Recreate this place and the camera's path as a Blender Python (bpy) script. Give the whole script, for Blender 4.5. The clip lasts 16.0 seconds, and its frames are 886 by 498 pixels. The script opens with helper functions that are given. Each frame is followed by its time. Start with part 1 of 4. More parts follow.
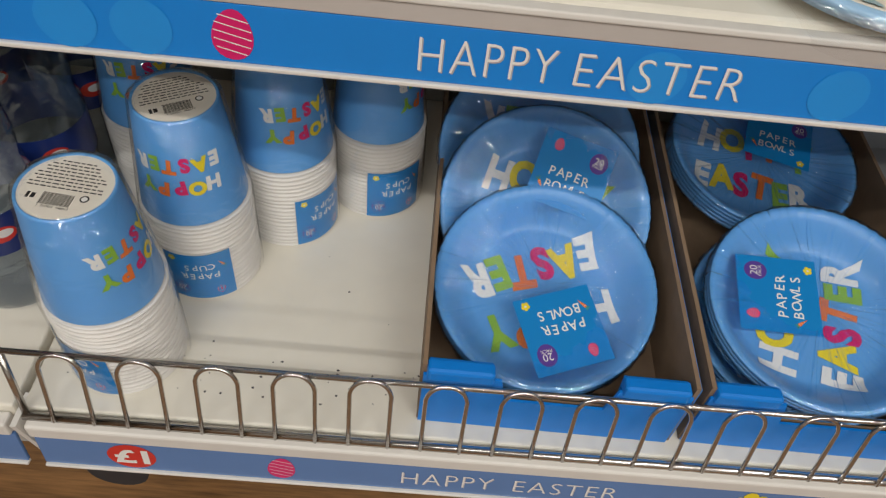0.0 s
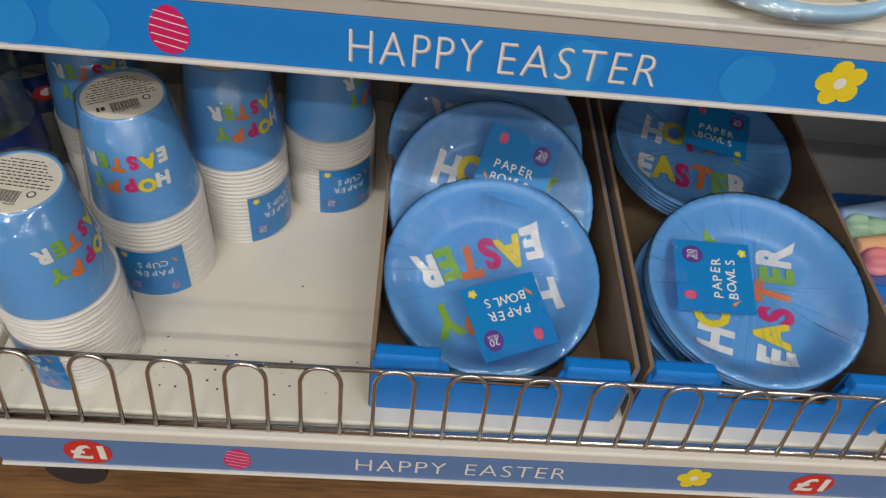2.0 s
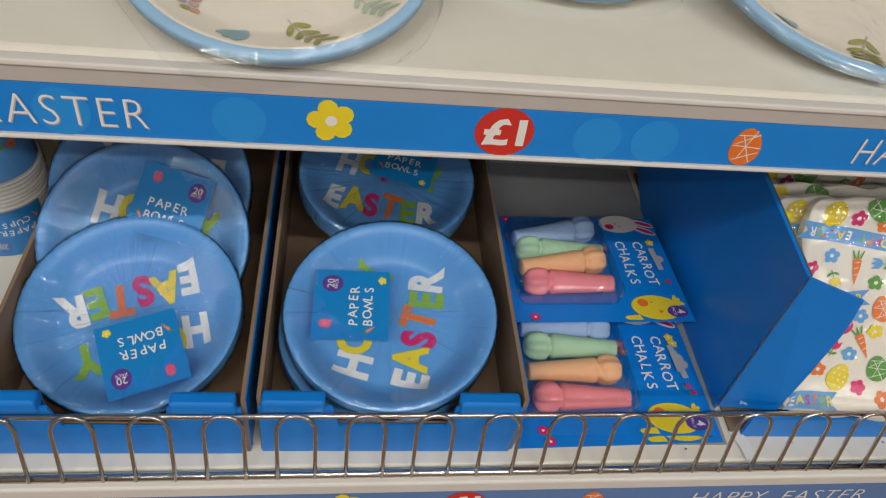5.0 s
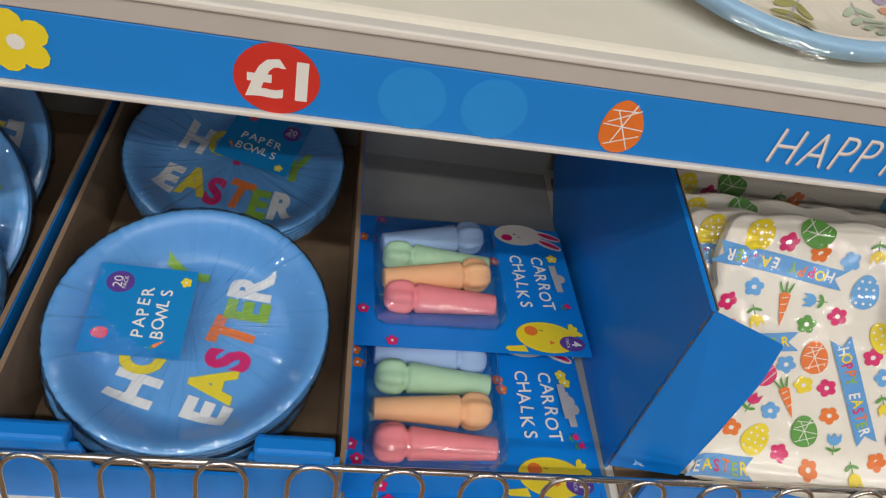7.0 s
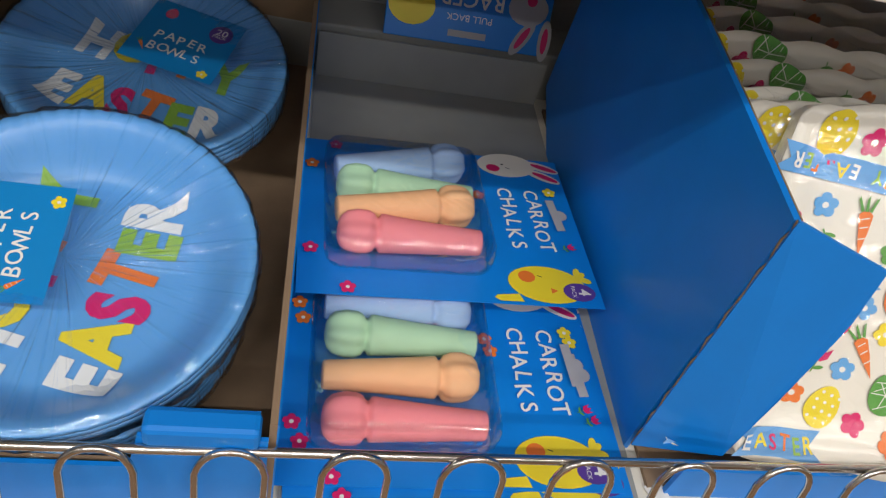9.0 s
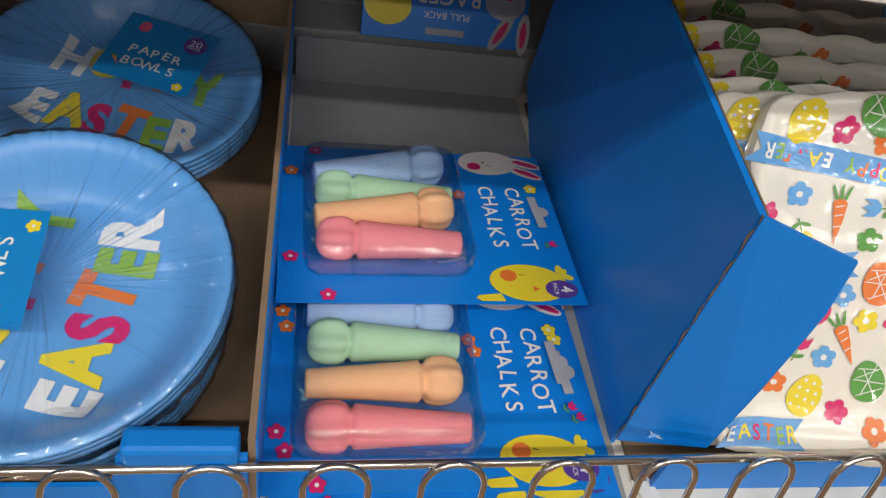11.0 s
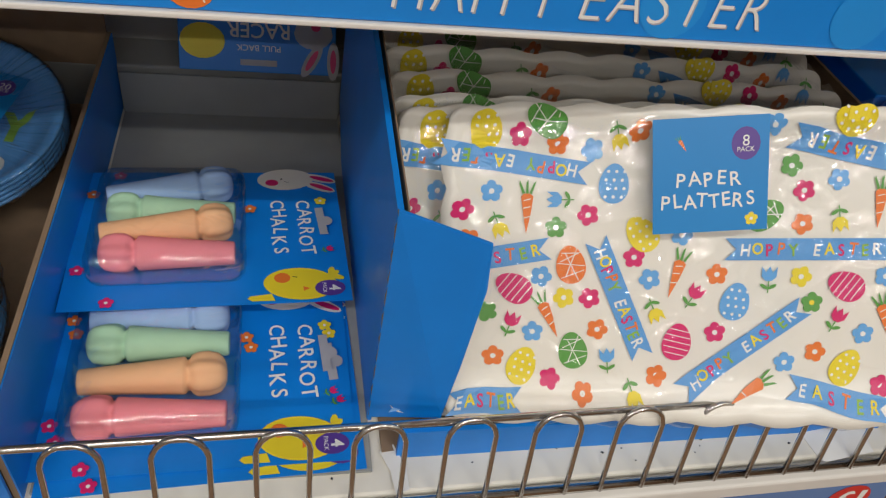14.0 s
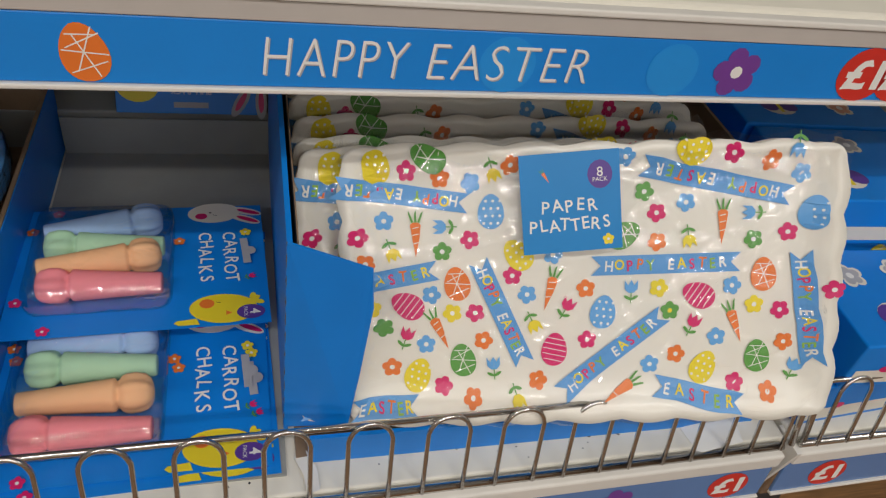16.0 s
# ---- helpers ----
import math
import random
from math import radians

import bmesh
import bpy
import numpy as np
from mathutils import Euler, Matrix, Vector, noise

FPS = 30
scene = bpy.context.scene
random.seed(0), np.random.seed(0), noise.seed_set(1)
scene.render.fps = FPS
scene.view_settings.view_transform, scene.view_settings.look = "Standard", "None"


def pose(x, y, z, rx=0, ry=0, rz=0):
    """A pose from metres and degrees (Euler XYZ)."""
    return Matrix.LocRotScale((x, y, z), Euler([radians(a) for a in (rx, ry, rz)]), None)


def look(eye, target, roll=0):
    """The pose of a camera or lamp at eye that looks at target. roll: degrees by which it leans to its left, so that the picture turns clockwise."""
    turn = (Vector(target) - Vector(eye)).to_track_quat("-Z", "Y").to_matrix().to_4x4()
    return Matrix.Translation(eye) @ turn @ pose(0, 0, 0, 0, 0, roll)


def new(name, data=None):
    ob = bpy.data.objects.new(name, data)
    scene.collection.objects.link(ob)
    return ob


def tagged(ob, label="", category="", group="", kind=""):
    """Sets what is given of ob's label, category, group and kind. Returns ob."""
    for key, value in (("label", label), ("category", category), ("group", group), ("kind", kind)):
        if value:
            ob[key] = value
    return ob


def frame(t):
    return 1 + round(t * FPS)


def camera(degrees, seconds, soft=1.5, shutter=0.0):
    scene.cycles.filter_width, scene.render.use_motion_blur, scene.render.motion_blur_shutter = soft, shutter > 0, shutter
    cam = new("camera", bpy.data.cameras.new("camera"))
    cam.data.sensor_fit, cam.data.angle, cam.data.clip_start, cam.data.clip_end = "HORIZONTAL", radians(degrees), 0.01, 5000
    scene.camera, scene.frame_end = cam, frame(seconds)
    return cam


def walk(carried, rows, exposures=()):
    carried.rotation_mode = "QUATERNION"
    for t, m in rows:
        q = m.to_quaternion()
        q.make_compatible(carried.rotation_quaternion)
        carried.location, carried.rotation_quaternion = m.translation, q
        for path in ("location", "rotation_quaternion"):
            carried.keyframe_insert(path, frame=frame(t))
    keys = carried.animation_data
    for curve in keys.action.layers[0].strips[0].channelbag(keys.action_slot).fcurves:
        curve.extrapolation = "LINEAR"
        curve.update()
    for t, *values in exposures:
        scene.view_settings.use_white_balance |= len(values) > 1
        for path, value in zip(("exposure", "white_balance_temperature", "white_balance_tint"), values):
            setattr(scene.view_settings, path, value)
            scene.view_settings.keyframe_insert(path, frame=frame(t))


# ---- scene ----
cam = camera(61.6, 16.0, soft=1.2)
EXPO = [(0, -0.18), (5, -0.26), (7.5, -0.03), (9, 0.13), (12.5, 0.02), (14, -0.19), (16, -0.30)]
TUBE_WATTS = 24.0
PATH = [
    (0, (0.046, 0.075, 0.476), (0.113, 1.387, -1.033), 7.9),
    (0.5, (0.046, 0.071, 0.476), (0.127, 1.387, -1.027), 8.1),
    (1, (0.05, 0.066, 0.479), (0.14, 1.389, -1.017), 8.1),
    (1.5, (0.057, 0.062, 0.481), (0.163, 1.39, -1.011), 8.2),
    (2, (0.068, 0.054, 0.481), (0.194, 1.388, -1.003), 8.4),
    (2.5, (0.082, 0.048, 0.486), (0.235, 1.386, -0.993), 8.8),
    (3, (0.111, 0.044, 0.503), (0.284, 1.391, -0.966), 9.0),
    (3.5, (0.149, 0.038, 0.513), (0.345, 1.394, -0.944), 9.0),
    (4, (0.204, 0.043, 0.516), (0.418, 1.41, -0.929), 8.8),
    (4.5, (0.248, 0.046, 0.52), (0.492, 1.419, -0.914), 9.2),
    (5, (0.299, 0.044, 0.519), (0.57, 1.425, -0.902), 10.1),
    (5.2, (0.318, 0.045, 0.518), (0.595, 1.429, -0.899), 10.7),
    (7.3, (0.418, 0.138, 0.417), (0.744, 1.548, -0.964), 15.3),
    (7.5, (0.42, 0.15, 0.399), (0.755, 1.56, -0.979), 15.5),
    (8, (0.427, 0.166, 0.353), (0.785, 1.569, -1.027), 16.2),
    (8.5, (0.432, 0.17, 0.331), (0.812, 1.568, -1.047), 16.7),
    (9, (0.437, 0.176, 0.33), (0.829, 1.565, -1.054), 16.6),
    (9.2, (0.437, 0.177, 0.332), (0.83, 1.568, -1.051), 16.2),
    (11.5, (0.466, 0.18, 0.339), (0.843, 1.545, -1.073), 13.7),
    (12, (0.488, 0.174, 0.34), (0.877, 1.553, -1.055), 13.7),
    (12.5, (0.505, 0.164, 0.348), (0.904, 1.546, -1.041), 13.4),
    (13, (0.53, 0.15, 0.359), (0.94, 1.537, -1.022), 12.9),
    (13.5, (0.551, 0.135, 0.371), (0.975, 1.528, -1.0), 12.5),
    (14, (0.566, 0.12, 0.389), (1.003, 1.517, -0.973), 12.0),
    (14.5, (0.573, 0.108, 0.406), (1.02, 1.511, -0.947), 11.7),
    (15, (0.584, 0.096, 0.421), (1.045, 1.507, -0.92), 11.5),
    (15.5, (0.593, 0.087, 0.429), (1.074, 1.502, -0.901), 11.6),
    (16, (0.601, 0.076, 0.435), (1.101, 1.496, -0.882), 11.6),
]
S = 0.48  # height of the base shelf's top above the floor
walk(cam, [(t, Matrix.Translation((0, 0, S)) @ look(eye, target, roll)) for t, eye, target, roll in PATH], exposures=EXPO)

# ---- world and lights ----
world = bpy.data.worlds.new("shop_world")
scene.world = world
world.use_nodes = True
world.node_tree.nodes["Background"].inputs[0].default_value = (0.9, 0.95, 1.0, 1)
world.node_tree.nodes["Background"].inputs[1].default_value = 0.02


def lamp(name, x, y, z, sx, sy, watts):
    d = bpy.data.lights.new(name, "AREA")
    d.shape, d.size, d.size_y, d.energy, d.color = "RECTANGLE", sx, sy, watts, LAMP_COLOUR
    ob = new(name, d)
    ob.location = (x, y, z)
    return ob


LAMP_COLOUR = (1.0, 0.96, 0.9)
CEIL = 3.0
TUBES = [(-0.55, -1.2), (1.15, -1.2), (-0.9, -2.1), (1.3, -2.1), (3.3, -1.4), (-0.3, -3.4), (1.9, -3.4), (-2.7, -1.4)]
for tx, ty in TUBES:
    lamp("tube_light", tx, ty, CEIL - 0.075, 1.5, 0.05, TUBE_WATTS)


# ---- materials ----
MATS = {}


def mat(name, colour, rough=0.5, var=0.06, scale=60.0, bump=0.0, metal=0.0, coat=0.0):
    if name in MATS:
        return MATS[name]
    m = bpy.data.materials.new(name)
    m.use_nodes = True
    nt = m.node_tree
    b = nt.nodes["Principled BSDF"]
    b.inputs["Roughness"].default_value, b.inputs["Metallic"].default_value = rough, metal
    b.inputs["Coat Weight"].default_value, b.inputs["Coat Roughness"].default_value = coat, 0.12
    tc = nt.nodes.new("ShaderNodeTexCoord")
    n1, n2 = nt.nodes.new("ShaderNodeTexNoise"), nt.nodes.new("ShaderNodeTexNoise")
    n1.inputs["Scale"].default_value, n1.inputs["Detail"].default_value = scale, 6
    n2.inputs["Scale"].default_value, n2.inputs["Detail"].default_value = scale / 9, 3
    add = nt.nodes.new("ShaderNodeMath")
    add.operation = "ADD"
    ramp = nt.nodes.new("ShaderNodeMapRange")
    ramp.inputs["From Min"].default_value, ramp.inputs["From Max"].default_value = 0.7, 1.3
    ramp.inputs["To Min"].default_value, ramp.inputs["To Max"].default_value = 1 - var, 1 + var
    mul = nt.nodes.new("ShaderNodeVectorMath")
    mul.operation = "SCALE"
    mul.inputs[0].default_value = colour
    for n in (n1, n2):
        nt.links.new(tc.outputs["Object"], n.inputs["Vector"])
    nt.links.new(n1.outputs["Fac"], add.inputs[0])
    nt.links.new(n2.outputs["Fac"], add.inputs[1])
    nt.links.new(add.outputs[0], ramp.inputs["Value"])
    nt.links.new(ramp.outputs["Result"], mul.inputs["Scale"])
    nt.links.new(mul.outputs[0], b.inputs["Base Color"])
    if bump:
        bp = nt.nodes.new("ShaderNodeBump")
        bp.inputs["Strength"].default_value, bp.inputs["Distance"].default_value = bump, 0.002
        nt.links.new(add.outputs[0], bp.inputs["Height"])
        nt.links.new(bp.outputs["Normal"], b.inputs["Normal"])
    MATS[name] = m
    return m


def film(name, gloss, wrinkle, scale, tint=(1, 1, 1), most=0.45, radial=False, ior=1.5, deep=0.02):
    """Thin clear wrap: lets light straight through, with gloss on its wrinkles; radial: pleats that run out from the middle."""
    m = bpy.data.materials.new(name)
    m.use_nodes = True
    nt = m.node_tree
    nt.nodes.remove(nt.nodes["Principled BSDF"])

    def node(kind):
        return nt.nodes.new("ShaderNode" + kind)

    out = nt.nodes["Material Output"]
    tr, gl, mix, fr, nz, bp, tc, cap = node("BsdfTransparent"), node("BsdfGlossy"), node("MixShader"), node("Fresnel"), node("TexNoise"), node("Bump"), node("TexCoord"), node("Math")
    gl.inputs["Roughness"].default_value = gloss
    tr.inputs["Color"].default_value = (*tint, 1)
    fr.inputs["IOR"].default_value = ior
    nz.inputs["Scale"].default_value, nz.inputs["Detail"].default_value, nz.inputs["Distortion"].default_value = scale, 2, 1.0
    bp.inputs["Strength"].default_value, bp.inputs["Distance"].default_value = wrinkle, deep
    cap.operation = "MINIMUM"
    cap.inputs[1].default_value = most
    if radial:
        sep, ang, rad, com = node("SeparateXYZ"), node("Math"), node("VectorMath"), node("CombineXYZ")
        ang.operation, rad.operation = "ARCTAN2", "LENGTH"
        nt.links.new(tc.outputs["Object"], sep.inputs[0])
        nt.links.new(sep.outputs["Y"], ang.inputs[0])
        nt.links.new(sep.outputs["X"], ang.inputs[1])
        nt.links.new(tc.outputs["Object"], rad.inputs[0])
        nt.links.new(ang.outputs[0], com.inputs[0])
        nt.links.new(rad.outputs["Value"], com.inputs[1])
        nt.links.new(com.outputs[0], nz.inputs["Vector"])
    else:
        nt.links.new(tc.outputs["Object"], nz.inputs["Vector"])
    nt.links.new(nz.outputs["Fac"], bp.inputs["Height"])
    nt.links.new(bp.outputs["Normal"], gl.inputs["Normal"])
    nt.links.new(bp.outputs["Normal"], fr.inputs["Normal"])
    nt.links.new(fr.outputs[0], cap.inputs[0])
    nt.links.new(cap.outputs[0], mix.inputs[0])
    nt.links.new(tr.outputs[0], mix.inputs[1])
    nt.links.new(gl.outputs[0], mix.inputs[2])
    nt.links.new(mix.outputs[0], out.inputs["Surface"])
    return m


def wood_floor():
    m = mat("wood_laminate", (0.19, 0.095, 0.035), 0.45, 0.5, 30, 0.15)
    nt = m.node_tree
    mp = nt.nodes.new("ShaderNodeMapping")
    mp.inputs["Scale"].default_value = (0.6, 9, 1)
    tc = [n for n in nt.nodes if n.type == "TEX_COORD"][0]
    nt.links.new(tc.outputs["Object"], mp.inputs["Vector"])
    for n in nt.nodes:
        if n.type == "TEX_NOISE":
            nt.links.new(mp.outputs[0], n.inputs["Vector"])
    return m


C_CREAM = mat("cream_shelf_paint", (0.80, 0.77, 0.68), 0.42, 0.03, 40, 0.03)
C_GREYPANEL = mat("grey_back_panel", (0.42, 0.42, 0.40), 0.5, 0.04, 30, 0.03)
C_LIP = mat("white_plastic_rail", (0.74, 0.72, 0.68), 0.35, 0.04, 50)
C_GREYRAIL = mat("grey_plastic_rail", (0.50, 0.465, 0.44), 0.4, 0.04, 50)
C_CHROME = mat("chrome_wire", (0.62, 0.60, 0.57), 0.2, 0.08, 200, 0.0, 1.0)
C_STRIP = mat("strip_blue", (0.004, 0.235, 0.74), 0.3, 0.04, 20, 0.0, 0.0, 0.3)
C_STRIP2 = mat("strip_pale_blue", (0.014, 0.285, 0.78), 0.3, 0.04, 20, 0.0, 0.0, 0.3)
C_STRIPLOW = mat("strip_blue_under_cover", (0.10, 0.22, 0.49), 0.25, 0.06, 20, 0.0, 0.0, 0.6)
C_CARD = mat("box_blue_card", (0.0005, 0.215, 0.74), 0.45, 0.06, 25, 0.03, 0.0, 0.1)
C_BROWN = mat("brown_corrugated_card", (0.25, 0.17, 0.108), 0.8, 0.12, 80, 0.1)
C_PAPER = mat("sky_blue_paper", (0.115, 0.36, 0.74), 0.4, 0.03, 40, 0.02, 0.0, 0.15)
C_CUPWHITE = mat("white_cup_paper", (0.78, 0.76, 0.73), 0.5, 0.03, 80)
C_LABEL = mat("label_blue", (0.002, 0.225, 0.60), 0.4, 0.03, 30)
C_PLAT = mat("white_platter_card", (0.80, 0.77, 0.70), 0.35, 0.03, 30, 0.03, 0.0, 0.2)
C_FILM = film("clear_shrink_film", 0.07, 0.8, 45, most=0.5, ior=1.7, deep=0.004)
C_FILMR = film("clear_pleated_film", 0.06, 1.0, 9, most=0.7, radial=True, deep=0.0065, ior=1.95)
C_FILM2 = film("clear_bag_film", 0.07, 1.0, 30, most=0.6, deep=0.0065, ior=1.8)
C_BLISTER = film("clear_blister_plastic", 0.05, 0.35, 30, most=0.5, deep=0.012, ior=1.9)
C_DARK = mat("dark_grey_rubber", (0.03, 0.03, 0.035), 0.6, 0.2, 60)
INK = {
    "cream": mat("cream_cup_base", (0.76, 0.72, 0.64), 0.5, 0.03),
    "white": mat("ink_white", (0.80, 0.80, 0.78), 0.4, 0.02), "pink": mat("ink_pink", (0.66, 0.015, 0.15), 0.4, 0.03),
    "orange": mat("ink_orange", (0.80, 0.19, 0.03), 0.4, 0.03), "yellow": mat("ink_yellow", (0.82, 0.66, 0.03), 0.4, 0.03),
    "green": mat("ink_green", (0.26, 0.48, 0.05), 0.4, 0.03), "dgreen": mat("ink_dark_green", (0.10, 0.33, 0.06), 0.4, 0.03),
    "purple": mat("ink_purple", (0.10, 0.045, 0.30), 0.4, 0.03), "blue": mat("ink_blue", (0.10, 0.33, 0.70), 0.4, 0.03),
    "label": C_LABEL, "red": mat("ink_red", (0.62, 0.035, 0.025), 0.35, 0.05), "pale": C_STRIP2, "black": mat("ink_black", (0.02, 0.02, 0.02), 0.5, 0.03),
    "sage": mat("ink_sage", (0.42, 0.52, 0.40), 0.5, 0.1), "olive": mat("ink_olive", (0.34, 0.34, 0.10), 0.5, 0.1), "teal": mat("ink_teal", (0.25, 0.44, 0.52), 0.5, 0.1),
    "lilac": mat("ink_lilac", (0.40, 0.34, 0.52), 0.5, 0.1), "peach": mat("ink_peach", (0.70, 0.36, 0.24), 0.5, 0.1), "sky": mat("ink_sky", (0.12, 0.38, 0.76), 0.4, 0.03),
    "deep": C_CARD, "plum": mat("ink_plum", (0.17, 0.05, 0.30), 0.35, 0.05), "grey": mat("ink_grey", (0.42, 0.42, 0.45), 0.5, 0.05),
}


# ---- mesh helpers ----
def thing(name, m, label, category, group="", kind=""):
    ob = new(name)
    ob.matrix_world = m
    return tagged(ob, label, category, group, kind)


def finish(name, bm, material, smooth=False):
    me = bpy.data.meshes.new(name)
    bm.to_mesh(me)
    bm.free()
    for mm in material if isinstance(material, (list, tuple)) else [material]:
        me.materials.append(mm)
    if smooth:
        for p in me.polygons:
            p.use_smooth = True
    return me


def part(name, bm, material, parent, label="", smooth=False):
    me = bm if isinstance(bm, bpy.types.Mesh) else finish(name, bm, material, smooth)
    ob = new(name, me)
    ob.parent = parent
    if label:
        ob["label"] = label
    return ob


def box_bm(x0, x1, y0, y1, z0, z1, bevel=0.0, bm=None):
    b = bmesh.new()
    bmesh.ops.create_cube(b, size=1)
    for v in b.verts:
        v.co = Vector((x0 + (v.co.x + 0.5) * (x1 - x0), y0 + (v.co.y + 0.5) * (y1 - y0), z0 + (v.co.z + 0.5) * (z1 - z0)))
    if bevel:
        bmesh.ops.bevel(b, geom=b.edges[:], offset=bevel, segments=2, profile=0.5, affect="EDGES")
    if bm is None:
        return b
    me = bpy.data.meshes.new("tmp")
    b.to_mesh(me)
    b.free()
    bm.from_mesh(me)
    bpy.data.meshes.remove(me)
    return bm


def sheet_bm(outline, thick):
    """A flat sheet with that outline (points in space), thickened along its normal."""
    b = bmesh.new()
    f = b.faces.new([b.verts.new(p) for p in outline])
    b.normal_update()
    n = f.normal.copy()
    r = bmesh.ops.extrude_face_region(b, geom=[f])
    for v in r["geom"]:
        if isinstance(v, bmesh.types.BMVert):
            v.co += n * thick
    bmesh.ops.recalc_face_normals(b, faces=b.faces[:])
    return b


def lathe_bm(profile, seg=48, shape=None):
    """profile: (radius, height) pairs. shape(r, z, a) may bend each point."""
    b = bmesh.new()
    rings = []
    for r, z in profile:
        ring = []
        for i in range(seg):
            a = 2 * math.pi * i / seg
            rr, zz = shape(r, z, a) if shape else (r, z)
            ring.append(b.verts.new((rr * math.cos(a), rr * math.sin(a), zz)))
        rings.append(ring)
    for r0, r1 in zip(rings, rings[1:]):
        for i in range(seg):
            j = (i + 1) % seg
            b.faces.new((r0[i], r0[j], r1[j], r1[i]))
    for ring, rad in ((rings[0], profile[0][0]), (rings[-1], profile[-1][0])):
        if rad < 0.004:
            bmesh.ops.contextual_create(b, geom=ring)
    bmesh.ops.recalc_face_normals(b, faces=b.faces[:])
    return b


def tube_bm(points, radius, seg=10, bm=None):
    """A round wire along the points."""
    b = bm or bmesh.new()
    pts = [Vector(p) for p in points]
    rings = []
    for i, p in enumerate(pts):
        d = (pts[min(i + 1, len(pts) - 1)] - pts[max(i - 1, 0)]).normalized()
        s = d.cross(Vector((0, 1, 0.01))).normalized() if abs(d.y) < 0.9 else d.cross(Vector((1, 0, 0))).normalized()
        u = s.cross(d)
        rings.append([b.verts.new(p + radius * (math.cos(2 * math.pi * k / seg) * s + math.sin(2 * math.pi * k / seg) * u)) for k in range(seg)])
    for r0, r1 in zip(rings, rings[1:]):
        for k in range(seg):
            b.faces.new((r0[k], r0[(k + 1) % seg], r1[(k + 1) % seg], r1[k]))
    b.faces.new(rings[0])
    b.faces.new(rings[-1])
    bmesh.ops.recalc_face_normals(b, faces=b.faces[:])
    return b


TEXTS = {}


def text_shape(s, bold=0.0, shear=0.0, wide=1.0):
    """Flat letters of the built-in font, one unit high, centred: points and faces."""
    key = (s, bold, shear, wide)
    if key not in TEXTS:
        cu = bpy.data.curves.new("t", "FONT")
        cu.body, cu.align_x, cu.align_y, cu.offset, cu.shear, cu.resolution_u, cu.space_character = s, "CENTER", "CENTER", bold, shear, 3, wide
        ob = new("t", cu)
        me = bpy.data.meshes.new_from_object(ob.evaluated_get(bpy.context.evaluated_depsgraph_get()))
        pts = np.array([v.co[:2] for v in me.vertices], float).reshape(-1, 2)
        faces = [tuple(p.vertices) for p in me.polygons]
        bpy.data.objects.remove(ob)
        bpy.data.meshes.remove(me)
        if len(pts):
            pts = pts - (pts.max(0) + pts.min(0)) / 2
            pts = pts / max(pts[:, 1].max() * 2, 1e-6)
        TEXTS[key] = (pts, faces)
    return TEXTS[key]


